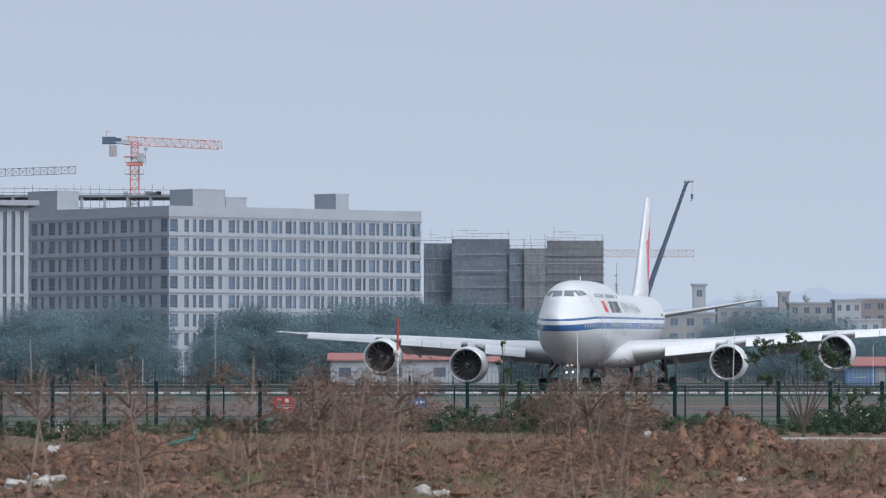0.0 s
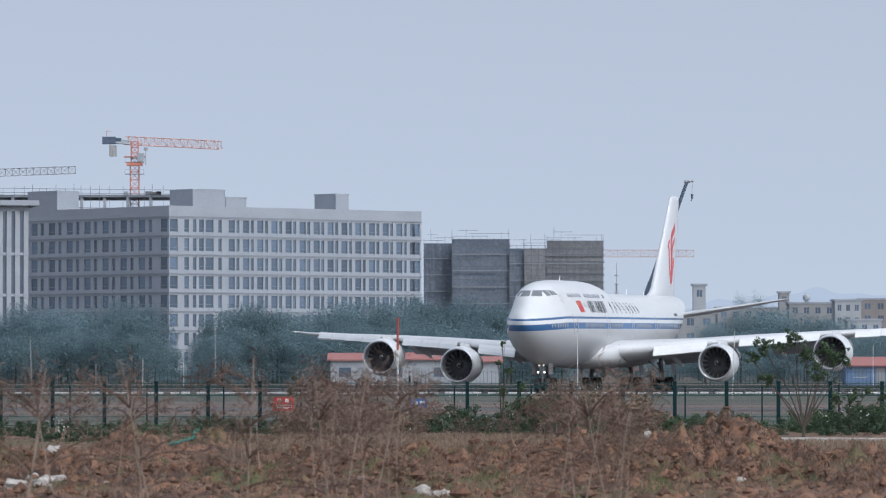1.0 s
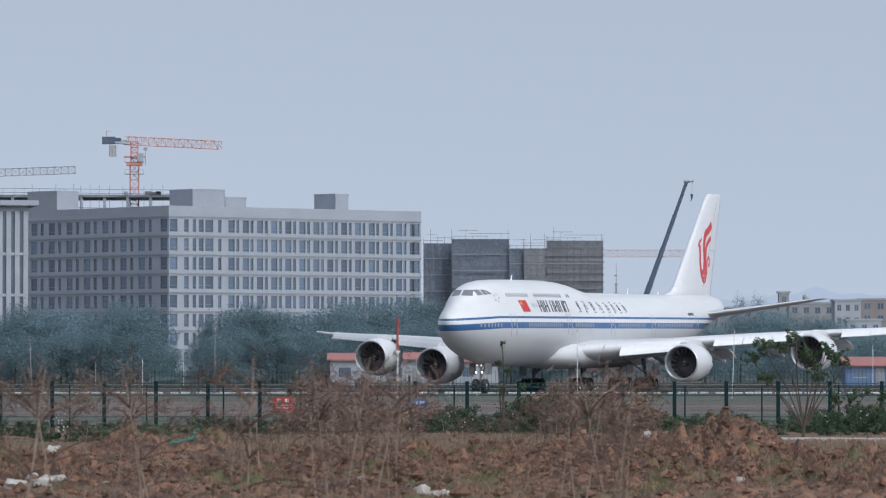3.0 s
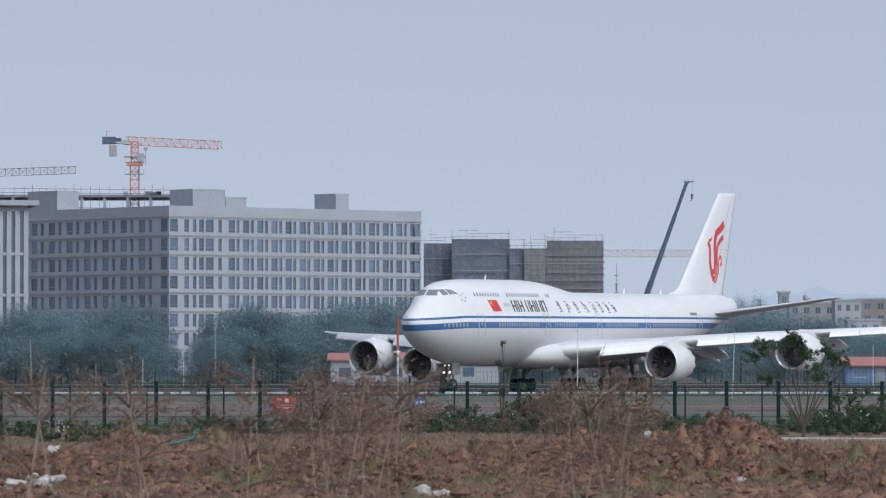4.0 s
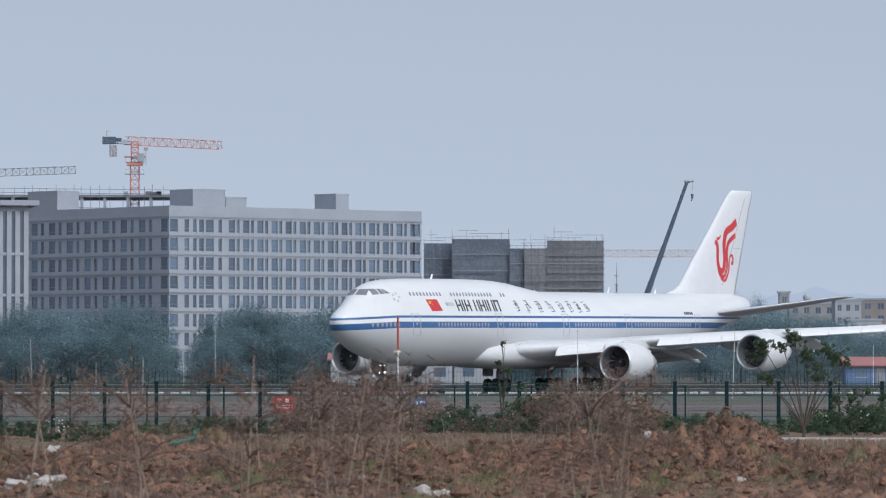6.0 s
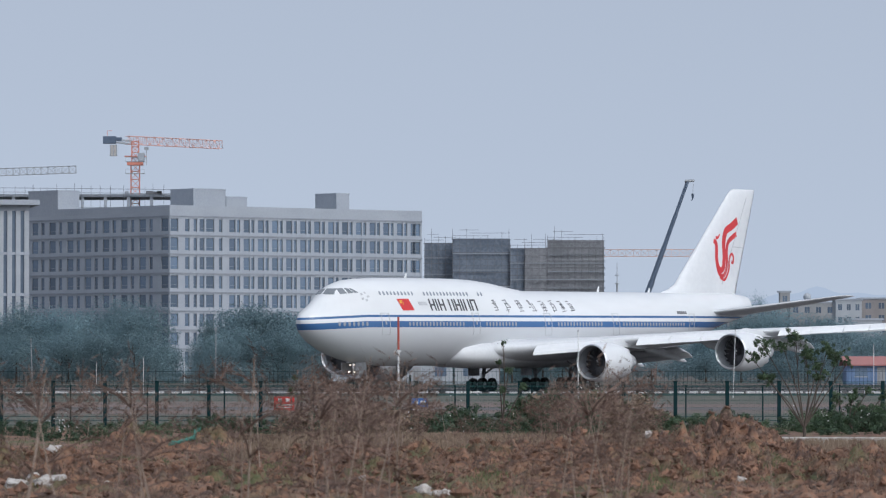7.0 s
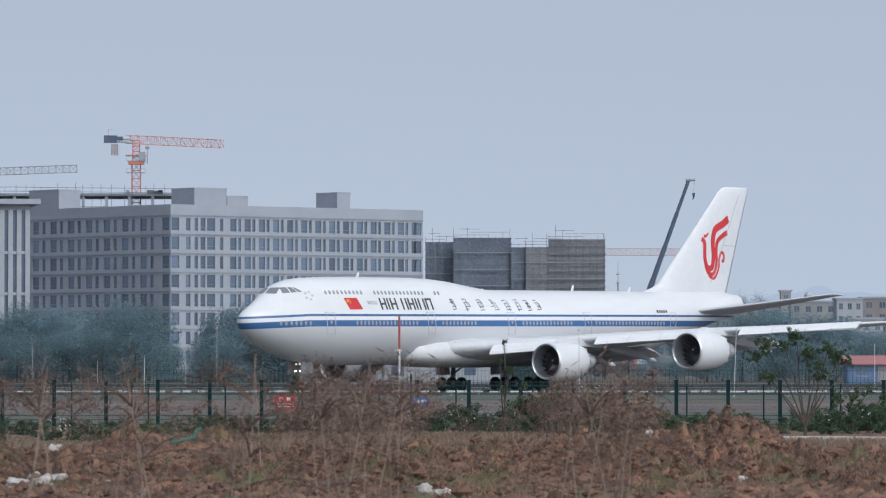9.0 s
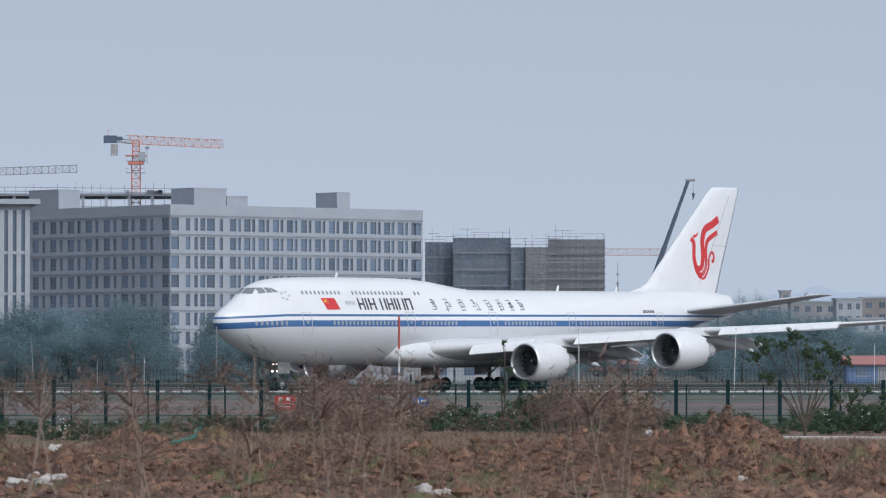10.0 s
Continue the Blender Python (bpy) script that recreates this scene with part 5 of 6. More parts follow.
def body_material():
    """White above, a broad and a narrow blue band, grey belly, by height on the body."""
    m = bpy.data.materials.new("airliner_livery")
    m.use_nodes = True
    n, l = m.node_tree.nodes, m.node_tree.links
    b = n["Principled BSDF"]
    b.inputs["Roughness"].default_value = 0.27
    tc = n.new("ShaderNodeTexCoord")
    sep = n.new("ShaderNodeSeparateXYZ")
    l.new(tc.outputs["Object"], sep.inputs[0])
    # the bands dip towards the nose tip
    dip = n.new("ShaderNodeMapRange")
    for k, x in zip(("From Min", "From Max", "To Min", "To Max"), (S0 - 6, S0, 0.0, 0.22)):
        dip.inputs[k].default_value = x
    l.new(sep.outputs["X"], dip.inputs["Value"])
    zz = n.new("ShaderNodeMath")
    l.new(sep.outputs["Z"], zz.inputs[0])
    l.new(dip.outputs[0], zz.inputs[1])
    mr = n.new("ShaderNodeMapRange")
    mr.inputs["From Min"].default_value, mr.inputs["From Max"].default_value = 5.0, 7.5
    l.new(zz.outputs[0], mr.inputs["Value"])
    r = n.new("ShaderNodeValToRGB")
    r.color_ramp.interpolation = "CONSTANT"
    white, grey, blue = (0.70, 0.72, 0.735, 1), (0.53, 0.55, 0.575, 1), (0.045, 0.125, 0.29, 1)
    stops = [(0, grey), ((5.71 - 5) / 2.5, blue), ((6.25 - 5) / 2.5, white), ((6.58 - 5) / 2.5, blue), ((6.77 - 5) / 2.5, white)]
    e = r.color_ramp.elements
    e[0].position, e[0].color = stops[0]
    e[1].position, e[1].color = stops[1]
    for p, c in stops[2:]:
        q = e.new(p)
        q.color = c
    l.new(mr.outputs[0], r.inputs[0])
    # soft dirt streaks
    mp = n.new("ShaderNodeMapping")
    mp.inputs["Scale"].default_value = (0.25, 0.6, 0.9)
    l.new(tc.outputs["Object"], mp.inputs[0])
    t = n.new("ShaderNodeTexNoise")
    t.inputs["Scale"].default_value, t.inputs["Detail"].default_value = 1.2, 6
    l.new(mp.outputs[0], t.inputs["Vector"])
    d = n.new("ShaderNodeMapRange")
    for k, x in zip(("From Min", "From Max", "To Min", "To Max"), (0.35, 0.75, 1.0, 0.95)):
        d.inputs[k].default_value = x
    l.new(t.outputs["Fac"], d.inputs["Value"])
    mul = n.new("ShaderNodeMix")
    mul.data_type, mul.blend_type = "RGBA", "MULTIPLY"
    mul.inputs[0].default_value = 1
    l.new(r.outputs[0], mul.inputs[6])
    l.new(d.outputs[0], mul.inputs[7])
    l.new(mul.outputs[2], b.inputs["Base Color"])
    return m


LIVERY = body_material()


def airfoil(le, te, y, z_le, z_te, thick, n=10):
    """A closed wing section at span y: leading edge at station le, trailing edge at te."""
    pts = []
    c = te - le
    ts = [(1 - math.cos(math.pi * k / n)) / 2 for k in range(n + 1)]
    yt = lambda t: thick * c * 5 * (0.2969 * math.sqrt(t) - 0.126 * t - 0.3516 * t * t + 0.2843 * t ** 3 - 0.1015 * t ** 4)
    for t in ts:
        pts.append((le + c * t, z_le + (z_te - z_le) * t + yt(t) * 1.05))
    for t in ts[-2:0:-1]:
        pts.append((le + c * t, z_le + (z_te - z_le) * t - yt(t) * 0.95))
    return [P(s, y, z) for s, z in pts]


def wing_le(y):
    return 26.4 + 0.895 * (y - 6.4)


def wing_z(y):
    return float(np.interp(y, [0, 6.4, 13.2, 21, 30, 34.5], [3.55, 3.97, 4.6, 5.1, 5.55, 5.85]))


def wing_te(y):
    return float(np.interp(y, [0, 12, 31, 34.5], [42.5, 44.0, 53.2, 54.9]))




def on_skin(parent, name, pts, mat, side, label="", out=0.02, cols=6, rows=4):
    """A thin patch laid on the body: pts are (s, z) corners top-left, top-right, bottom-right, bottom-left, seen from the port side."""
    bm = bmesh.new()
    (a, b, c, d) = pts
    layers = []
    for o in (out, -0.03):
        g = []
        for j in range(rows + 1):
            v = j / rows
            row = []
            for i in range(cols + 1):
                u = i / cols
                s = (a[0] * (1 - u) + b[0] * u) * (1 - v) + (d[0] * (1 - u) + c[0] * u) * v
                z = (a[1] * (1 - u) + b[1] * u) * (1 - v) + (d[1] * (1 - u) + c[1] * u) * v
                row.append(bm.verts.new(P(s, side * (side_y(s, z) + o), z)))
            g.append(row)
        for j in range(rows):
            for i in range(cols):
                bm.faces.new((g[j][i], g[j][i + 1], g[j + 1][i + 1], g[j + 1][i]))
        layers.append(g)
        if o < 0:
            t, q = layers
            edge = [(0, i) for i in range(cols + 1)] + [(j, cols) for j in range(1, rows + 1)] + [(rows, i) for i in range(cols - 1, -1, -1)] + [(j, 0) for j in range(rows - 1, 0, -1)]
            for (j0, i0), (j1, i1) in zip(edge, edge[1:] + edge[:1]):
                bm.faces.new((t[j0][i0], t[j1][i1], q[j1][i1], q[j0][i0]))
    return part(name, bm, mat, parent, label, smooth=False)


def on_nose(parent, pts, side):
    """A front windscreen pane; pts are (y, z) corners, and the station follows from the skin."""
    bm = bmesh.new()
    g = []
    for j in range(4):
        row = []
        for i in range(5):
            u, v = i / 4, j / 3
            a = [pts[0][k] * (1 - u) + pts[1][k] * u for k in (0, 1)]
            b = [pts[3][k] * (1 - u) + pts[2][k] * u for k in (0, 1)]
            y, z = a[0] * (1 - v) + b[0] * v, a[1] * (1 - v) + b[1] * v
            lo, hi = 1.0, 8.0
            for _ in range(22):
                m = (lo + hi) / 2
                top = max(q[1] for q in skin(m, 96))
                if top < z or side_y(m, z) < y:
                    lo = m
                else:
                    hi = m
            row.append((hi, side * y, z))
        g.append(row)
    grids = []
    for o in (0.035, -0.04):
        grids.append([[bm.verts.new(P(s - o, y, z + o * 0.6)) for s, y, z in row] for row in g])
    for q in grids:
        for j in range(3):
            for i in range(4):
                bm.faces.new((q[j][i], q[j][i + 1], q[j + 1][i + 1], q[j + 1][i]))
    t, q = grids
    edge = [(0, i) for i in range(5)] + [(j, 4) for j in range(1, 4)] + [(3, i) for i in range(3, -1, -1)] + [(j, 0) for j in range(2, 0, -1)]
    for (j0, i0), (j1, i1) in zip(edge, edge[1:] + edge[:1]):
        bm.faces.new((t[j0][i0], t[j1][i1], q[j1][i1], q[j0][i0]))
    return part("windscreen", bm, PANE, parent, "dark windscreen pane")


def engine(plane, s, y, z):
    nac = bmesh.new()
    prof = [(1.5, 1.40), (0.7, 1.39), (0.25, 1.40), (0.06, 1.44), (0.0, 1.49), (0.08, 1.55), (0.35, 1.62), (1.0, 1.70), (1.9, 1.74), (2.9, 1.68), (3.8, 1.56), (4.4, 1.46)]
    n = 48
    vs = revolve(nac, prof, (S0 - s, y, z), n)
    # toothed edge of the fan nozzle
    tip = [nac.verts.new(P(s + (4.85 if (k // 2) % 2 else 4.55), y + 1.40 * math.cos(6.28319 * k / n), z + 1.40 * math.sin(6.28319 * k / n))) for k in range(n)]
    inn = [nac.verts.new(P(s + 4.0, y + 1.36 * math.cos(6.28319 * k / n), z + 1.36 * math.sin(6.28319 * k / n))) for k in range(n)]
    for k in range(n):
        j = (k + 1) % n
        nac.faces.new((vs[-1][k], vs[-1][j], tip[j], tip[k]))
        nac.faces.new((tip[k], tip[j], inn[j], inn[k]))
    cowl = part("engine", nac, WHITE, plane, "white engine nacelle with toothed nozzle edge", smooth=True)
    bm = bmesh.new()
    revolve(bm, [(0.22, 1.392), (0.06, 1.434), (-0.006, 1.49), (0.08, 1.557), (0.16, 1.582)], (S0 - s, y, z), n)
    part("inlet_lip", bm, BARE, cowl, "polished metal inlet lip", smooth=True)
    bm = bmesh.new()
    revolve(bm, [(0.23, 1.386), (1.45, 1.375)], (S0 - s, y, z), n)
    part("inlet_liner", bm, LINER, cowl, smooth=True)
    bm = bmesh.new()
    revolve(bm, [(1.6, 1.39), (1.62, 0.001)], (S0 - s, y, z), n)
    part("fan_disc", bm, STEEL, cowl)
    for k in range(18):
        bm = bmesh.new()
        a = 6.28319 * k / 18
        rows = []
        for r, w, tw in ((0.36, 0.10, 0.2), (0.8, 0.17, 0.55), (1.365, 0.24, 0.9)):
            for sg in (-1, 1):
                da = sg * w * math.cos(tw) / r
                rows.append(bm.verts.new(P(s + 1.42 + sg * w * math.sin(tw), y + r * math.cos(a + da), z + r * math.sin(a + da))))
        bm.faces.new((rows[0], rows[1], rows[3], rows[2]))
        bm.faces.new((rows[2], rows[3], rows[5], rows[4]))
        part("fan_blade", bm, FANDARK, cowl)
    bm = bmesh.new()
    revolve(bm, [(0.82, 0.002), (0.9, 0.09), (1.15, 0.24), (1.5, 0.37)], (S0 - s, y, z), 24)
    part("spinner", bm, FANDARK, cowl, smooth=True)
    bm = bmesh.new()
    for k in range(10):
        a = k * 0.5
        for j in (0,):
            pts = []
            for da, r in ((0, 0.10 + 0.012 * k), (0.5, 0.112 + 0.012 * k)):
                for dr in (-0.022, 0.022):
                    rr = r + dr
                    ss = float(np.interp(rr, [0.0, 0.09, 0.24, 0.37], [0.82, 0.9, 1.15, 1.5])) - 0.012
                    pts.append(bm.verts.new(P(s + ss, y + rr * math.cos(a + da), z + rr * math.sin(a + da))))
            bm.faces.new((pts[0], pts[1], pts[3], pts[2]))
    part("spinner_swirl", bm, WHITE, cowl, "white spiral mark")
    bm = bmesh.new()
    revolve(bm, [(4.0, 1.05), (4.9, 1.0), (5.8, 0.78), (6.5, 0.6)], (S0 - s, y, z), 32)
    part("core_cowl", bm, WINGGREY, cowl, smooth=True)
    bm = bmesh.new()
    revolve(bm, [(5.9, 0.55), (6.5, 0.46), (7.2, 0.2), (7.6, 0.01)], (S0 - s, y, z), 24)
    part("exhaust_cone", bm, STEEL, cowl, smooth=True)
    # pylon
    bm = bmesh.new()
    rings = []
    ay = abs(y)
    for ss, hw, z0, z1 in ((s + 1.6, 0.03, z + 1.7, z + 1.82), (s + 2.6, 0.22, z + 1.6, z + 2.05), (wing_le(ay) + 0.2, 0.28, z + 1.3, wing_z(ay) + 0.1), (wing_le(ay) + 3.5, 0.25, z + 1.1, wing_z(ay) - 0.1), (wing_le(ay) + 5.5, 0.05, z + 1.5, wing_z(ay) - 0.2)):
        rings.append([P(ss, y - hw, z0), P(ss, y + hw, z0), P(ss, y + hw * 0.8, z1), P(ss, y - hw * 0.8, z1)])
    loft(bm, rings)
    part("pylon", bm, SLATGREY, plane, "pale grey engine pylon")
    return cowl


def hub_mesh(r, w):
    bm = bmesh.new()
    n = 16
    loft(bm, [[(q * math.cos(6.28319 * k / n), a, q * math.sin(6.28319 * k / n)) for k in range(n)] for a, q in ((-w * 0.42, 0.02), (-w * 0.42, r * 0.3), (-w * 0.3, r * 0.56), (w * 0.3, r * 0.56), (w * 0.42, r * 0.3), (w * 0.42, 0.02))])
    return bm


def airliner():
    plane = thing("airliner", pose(0, 0, 0), "white four-engined jumbo jet with blue stripes and red tail emblem, taxiing", "airplane")
    st = list(np.concatenate([[0.0, 0.05, 0.15, 0.3, 0.5, 0.8, 1.2], np.arange(1.7, 12, 0.5), np.arange(12, 24, 1.5), np.arange(24, 35.5, 0.5), np.arange(36, 52, 2), np.arange(52, 72, 1), [72, 72.4, 72.7, 73.0]]))
    bm = bmesh.new()
    loft(bm, [[P(s, y, z) for y, z in skin(s)] for s in st])
    part("body", bm, LIVERY, plane, "white body with blue bands and grey belly", smooth=True)
    # fairing where the wings meet the belly
    bm = bmesh.new()
    rings = []
    for s, w, z0, z1 in ((18.8, 0.6, 3.0, 3.9), (20.5, 3.0, 2.5, 4.3), (23, 3.55, 2.25, 4.6), (27, 3.75, 2.12, 4.75), (33, 3.8, 2.1, 4.8), (40, 3.75, 2.15, 4.6), (45, 3.4, 2.3, 4.2), (49, 2.2, 2.5, 3.6)):
        rings.append([P(s, w * math.copysign(abs(math.cos(a)) ** 0.7, math.cos(a)), (z0 + z1) / 2 + (z1 - z0) / 2 * math.copysign(abs(math.sin(a)) ** 0.7, math.sin(a))) for a in [6.28319 * k / 32 for k in range(32)]])
    loft(bm, rings)
    part("belly_fairing", bm, SLATGREY, plane, "pale grey wing root fairing", smooth=True)
    for sd in (1, -1):
        # wing
        bm = bmesh.new()
        rings = []
        for y in (1.5, 3.5, 6.4, 9, 12, 15, 18, 21, 25, 29, 31.5):
            le, te = wing_le(y), wing_te(y) - 1.2
            rings.append(airfoil(le, te, sd * y, wing_z(y), wing_z(y) - 0.1 - 0.02 * (te - le), 0.11 if y < 9 else 0.095))
        for y, le, te, z in ((32.8, 50.6, 53.4, 5.76), (33.8, 52.1, 54.2, 5.84), (34.5, 53.5, 54.9, 5.9)):
            rings.append(airfoil(le, te, sd * y, z, z - 0.03, 0.07))
        loft(bm, rings)
        wing = part("wing", bm, SLATGREY, plane, "pale grey swept wing with raked tip", smooth=True)
        # leading-edge flaps, lowered
        for y0, y1, h in ((6.4, 10.6, 0.95), (13.2, 15.3, 0.8), (15.35, 17.4, 0.78), (17.45, 19.7, 0.76), (22.6, 24.7, 0.68), (24.75, 26.9, 0.64), (26.95, 28.6, 0.6), (28.65, 30.3, 0.56)):
            bm = bmesh.new()
            rr = []
            for y in (y0, (y0 + y1) / 2, y1):
                le, z = wing_le(y) - 0.1, wing_z(y)
                sec = [(le + 0.55, z + 0.22), (le + 0.2, z + 0.10), (le - 0.15, z - 0.15), (le - 0.42, z - 0.48), (le - 0.52, z + 0.22 - h), (le - 0.42, z + 0.16 - h), (le - 0.30, z + 0.18 - h), (le - 0.1, z - 0.35), (le + 0.3, z - 0.1)]
                rr.append([P(a, sd * y, b) for a, b in sec])
            loft(bm, rr)
            part("leading_edge_flap", bm, WHITE, wing, "white lowered leading-edge flap")
        # trailing-edge flaps
        for y0, y1 in ((4.2, 11.2), (14.2, 21.2)):
            for k, (ds, dz, c, drop) in enumerate(((-0.9, -0.3, 2.2, 0.5), (1.1, -0.85, 1.0, 0.5))):
                bm = bmesh.new()
                rings = [airfoil(wing_te(y) - 1.2 + ds, wing_te(y) - 1.2 + ds + c, sd * y, wing_z(y) - 0.35 + dz * 0.8, wing_z(y) - 0.35 + dz * 0.8 - drop, 0.12, 6) for y in (y0, y1)]
                loft(bm, rings)
                part("trailing_edge_flap", bm, SLATGREY, wing, "lowered grey flap", smooth=True)
        for y in (5.6, 9.8, 15.0, 19.6):
            bm = bmesh.new()
            te = wing_te(y)
            z = wing_z(y) - 0.75
            rings = []
            for ss, r, dz in ((-5.5, 0.03, 0.25), (-4.5, 0.28, 0.1), (-2.5, 0.42, -0.1), (-0.5, 0.42, -0.35), (1.2, 0.3, -0.75), (2.2, 0.06, -1.0)):
                rings.append([P(te + ss, sd * y + 0.6 * r * math.cos(a), z + dz + r * math.sin(a)) for a in [6.28319 * k / 14 for k in range(14)]])
            loft(bm, rings)
            part("flap_track_fairing", bm, SLATGREY, wing, "grey canoe fairing under the wing", smooth=True)
        engine(plane, 26.55, sd * 11.93, 2.56)
        engine(plane, 34.57, sd * 21.18, 3.36)
        # tailplane
        bm = bmesh.new()
        loft(bm, [airfoil(le, te, sd * y, z, z - 0.05, 0.065) for y, le, te, z in ((0.4, 60.6, 70.6, 6.9), (1.6, 61.9, 71.0, 7.05), (6, 66.7, 72.7, 7.75), (10.4, 71.4, 74.4, 8.5), (11.1, 72.5, 74.6, 8.62))])
        part("tailplane", bm, WINGGREY, plane, "grey tailplane", smooth=True)
        # nav light at the wing tip
        bm = bmesh.new()
        bmesh.ops.create_icosphere(bm, subdivisions=1, radius=0.06, matrix=Matrix.Translation(P(52.0, sd * 33.75, 5.84)))
        part("tip_light", bm, LAMP_DIM, plane, "small white tip light")
        # oval air inlets on the root fairing
        for s in (24.7, 26.0):
            bm = bmesh.new()
            v = [(0.38 * math.cos(6.28319 * k / 14), 0.17 * math.sin(6.28319 * k / 14)) for k in range(14)]
            loft(bm, [[(x, -0.12, z) for x, z in v], [(x, 0.03, z) for x, z in v]])
            o = part("air_inlet", bm, INK, plane, "dark oval air inlet")
            o.matrix_basis = pose(S0 - s, sd * 3.60, 4.16, 0, 0, 0 if sd > 0 else 180) @ pose(0, 0, 0, 28)
        # cabin windows, main deck
        first = None
        for a, b in ((2.9, 6.3), (11.6, 20.2), (23.4, 28.2), (34.9, 42.2), (45.8, 57.0)):
            s = a
            while s <= b:
                if first is None:
                    bm = bmesh.new()
                    v = [(0.13 * math.cos(6.28319 * k / 10), 0.2 * math.sin(6.28319 * k / 10)) for k in range(10)]
                    loft(bm, [[(x, -0.03, z) for x, z in v], [(x, 0.012, z) for x, z in v]])
                    first = part("cabin_window", bm, PORT, plane, "oval cabin window")
                    o = first
                else:
                    o = share("cabin_window", first, plane, Matrix.Identity(4))
                zc = 6.0
                y = side_y(s, zc)
                turn = math.degrees(math.atan2(side_y(s - 0.2, zc) - side_y(s + 0.2, zc), 0.4))
                o.matrix_basis = pose(S0 - s, sd * (y + 0.008), zc, 0, 0, sd * turn) @ (Matrix.Identity(4) if sd > 0 else pose(0, 0, 0, 0, 0, 180))
                s += 0.51
        # upper deck
        for a, b in ((8.6, 13.3), (15.0, 22.0), (23.4, 24.2)):
            s = a
            while s <= b:
                y, y2 = side_y(s, 8.64), side_y(s, 8.84)
                lean = math.degrees(math.atan2(y - y2, 0.2))
                o = share("cabin_window", first, plane, pose(S0 - s, sd * (y + 0.008), 8.64, 0, 0, 0 if sd > 0 else 180) @ pose(0, 0, 0, lean))
                s += 0.51
        # doors: thin raised frames with a sill
        for s, z0, z1 in ((8.4, 5.12, 6.95), (21.85, 5.1, 6.98), (33.3, 5.05, 6.98), (44.6, 5.1, 6.98), (58.2, 5.3, 7.0)):
            for a in ((s - .53, s - .47, z1, z0), (s + .47, s + .53, z1, z0), (s - .47, s + .47, z1, z1 - .06), (s - .5, s + .5, z0, z0 - .08)):
                on_skin(plane, "door_frame", ((a[0], a[2]), (a[1], a[2]), (a[1], a[3]), (a[0], a[3])), SEAM if a[2] - a[3] > 0.07 or a[2] > 6.5 else BARE, sd, cols=1, rows=8 if a[2] - a[3] > 0.5 else 1)
            on_skin(plane, "door_window", ((s - .1, 6.28), (s + .1, 6.28), (s + .1, 5.95), (s - .1, 5.95)), PORT, sd, cols=1, rows=2)
        on_skin(plane, "escape_door", ((13.6, 7.92), (14.9, 7.92), (14.95, 7.62), (13.75, 7.62)), SEAM, sd, cols=3, rows=2, out=0.03)
        # side windows and windscreen of the flight deck
        on_nose(plane, ((0.09, 9.02), (0.80, 9.02), (0.98, 8.52), (0.09, 8.56)), sd)
        for pts in (((4.12, 9.04), (4.62, 9.06), (4.66, 8.60), (3.98, 8.54)), ((4.76, 9.06), (5.06, 9.05), (5.36, 8.64), (4.80, 8.60)), ((5.16, 9.04), (5.40, 9.02), (5.90, 8.66), (5.48, 8.65))):
            on_skin(plane, "flight_deck_window", pts, PANE, sd, "dark flight deck window", cols=4, rows=3, out=0.03)
        # flag and lettering as plain shapes
        if sd > 0:
            on_skin(plane, "flag", ((10.65, 8.16), (12.35, 8.18), (12.75, 7.18), (11.1, 7.16)), RED, sd, "red flag marking", cols=4, rows=4)
            for ds, dz, r in ((0.25, 0.25, 0.13), (0.55, 0.16, 0.05), (0.65, 0.3, 0.05), (0.62, 0.44, 0.05)):
                on_skin(plane, "flag_star", ((10.7 + ds, 8.16 - dz + r), (10.7 + ds + 2 * r, 8.16 - dz + r), (10.7 + ds + 2 * r, 8.16 - dz - r), (10.7 + ds, 8.16 - dz - r)), YELLOW, sd, "yellow star mark", cols=1, rows=1, out=0.035)
    # writing on both sides of the body
        letters = ((0, .78), (.95, .25), (1.35, .78), (2.75, .72), (3.62, .75), (4.55, .22), (4.93, .8), (5.88, .8))
        for k, (a, w) in enumerate(letters):
            x0 = 15.3 + a * 1.08
            w *= 1.08
            zt, zb = 8.18, 7.16
            cut = 0.2
            st_ = [((0, cut), zt, zb), ((w - cut, w), zt, zb)] if w > 0.4 else [((0, cut), zt, zb)]
            for (u0, u1), t1, b1 in st_:
                on_skin(plane, "lettering_bar", ((x0 + u0, t1), (x0 + u1, t1), (x0 + u1 + .04, b1), (x0 + u0 + .04, b1)), INK, sd, "charcoal lettering drawn as bars", cols=1, rows=3)
            if w > 0.4 and k not in (3, 6):
                mid = zt - 0.09 if k % 2 else (zt + zb) / 2
                on_skin(plane, "lettering_bar", ((x0 + cut, mid + .08), (x0 + w - cut, mid + .08), (x0 + w - cut, mid - .08), (x0 + cut, mid - .08)), INK, sd, "charcoal lettering drawn as bars", cols=1, rows=1)
        rng = random.Random(3)
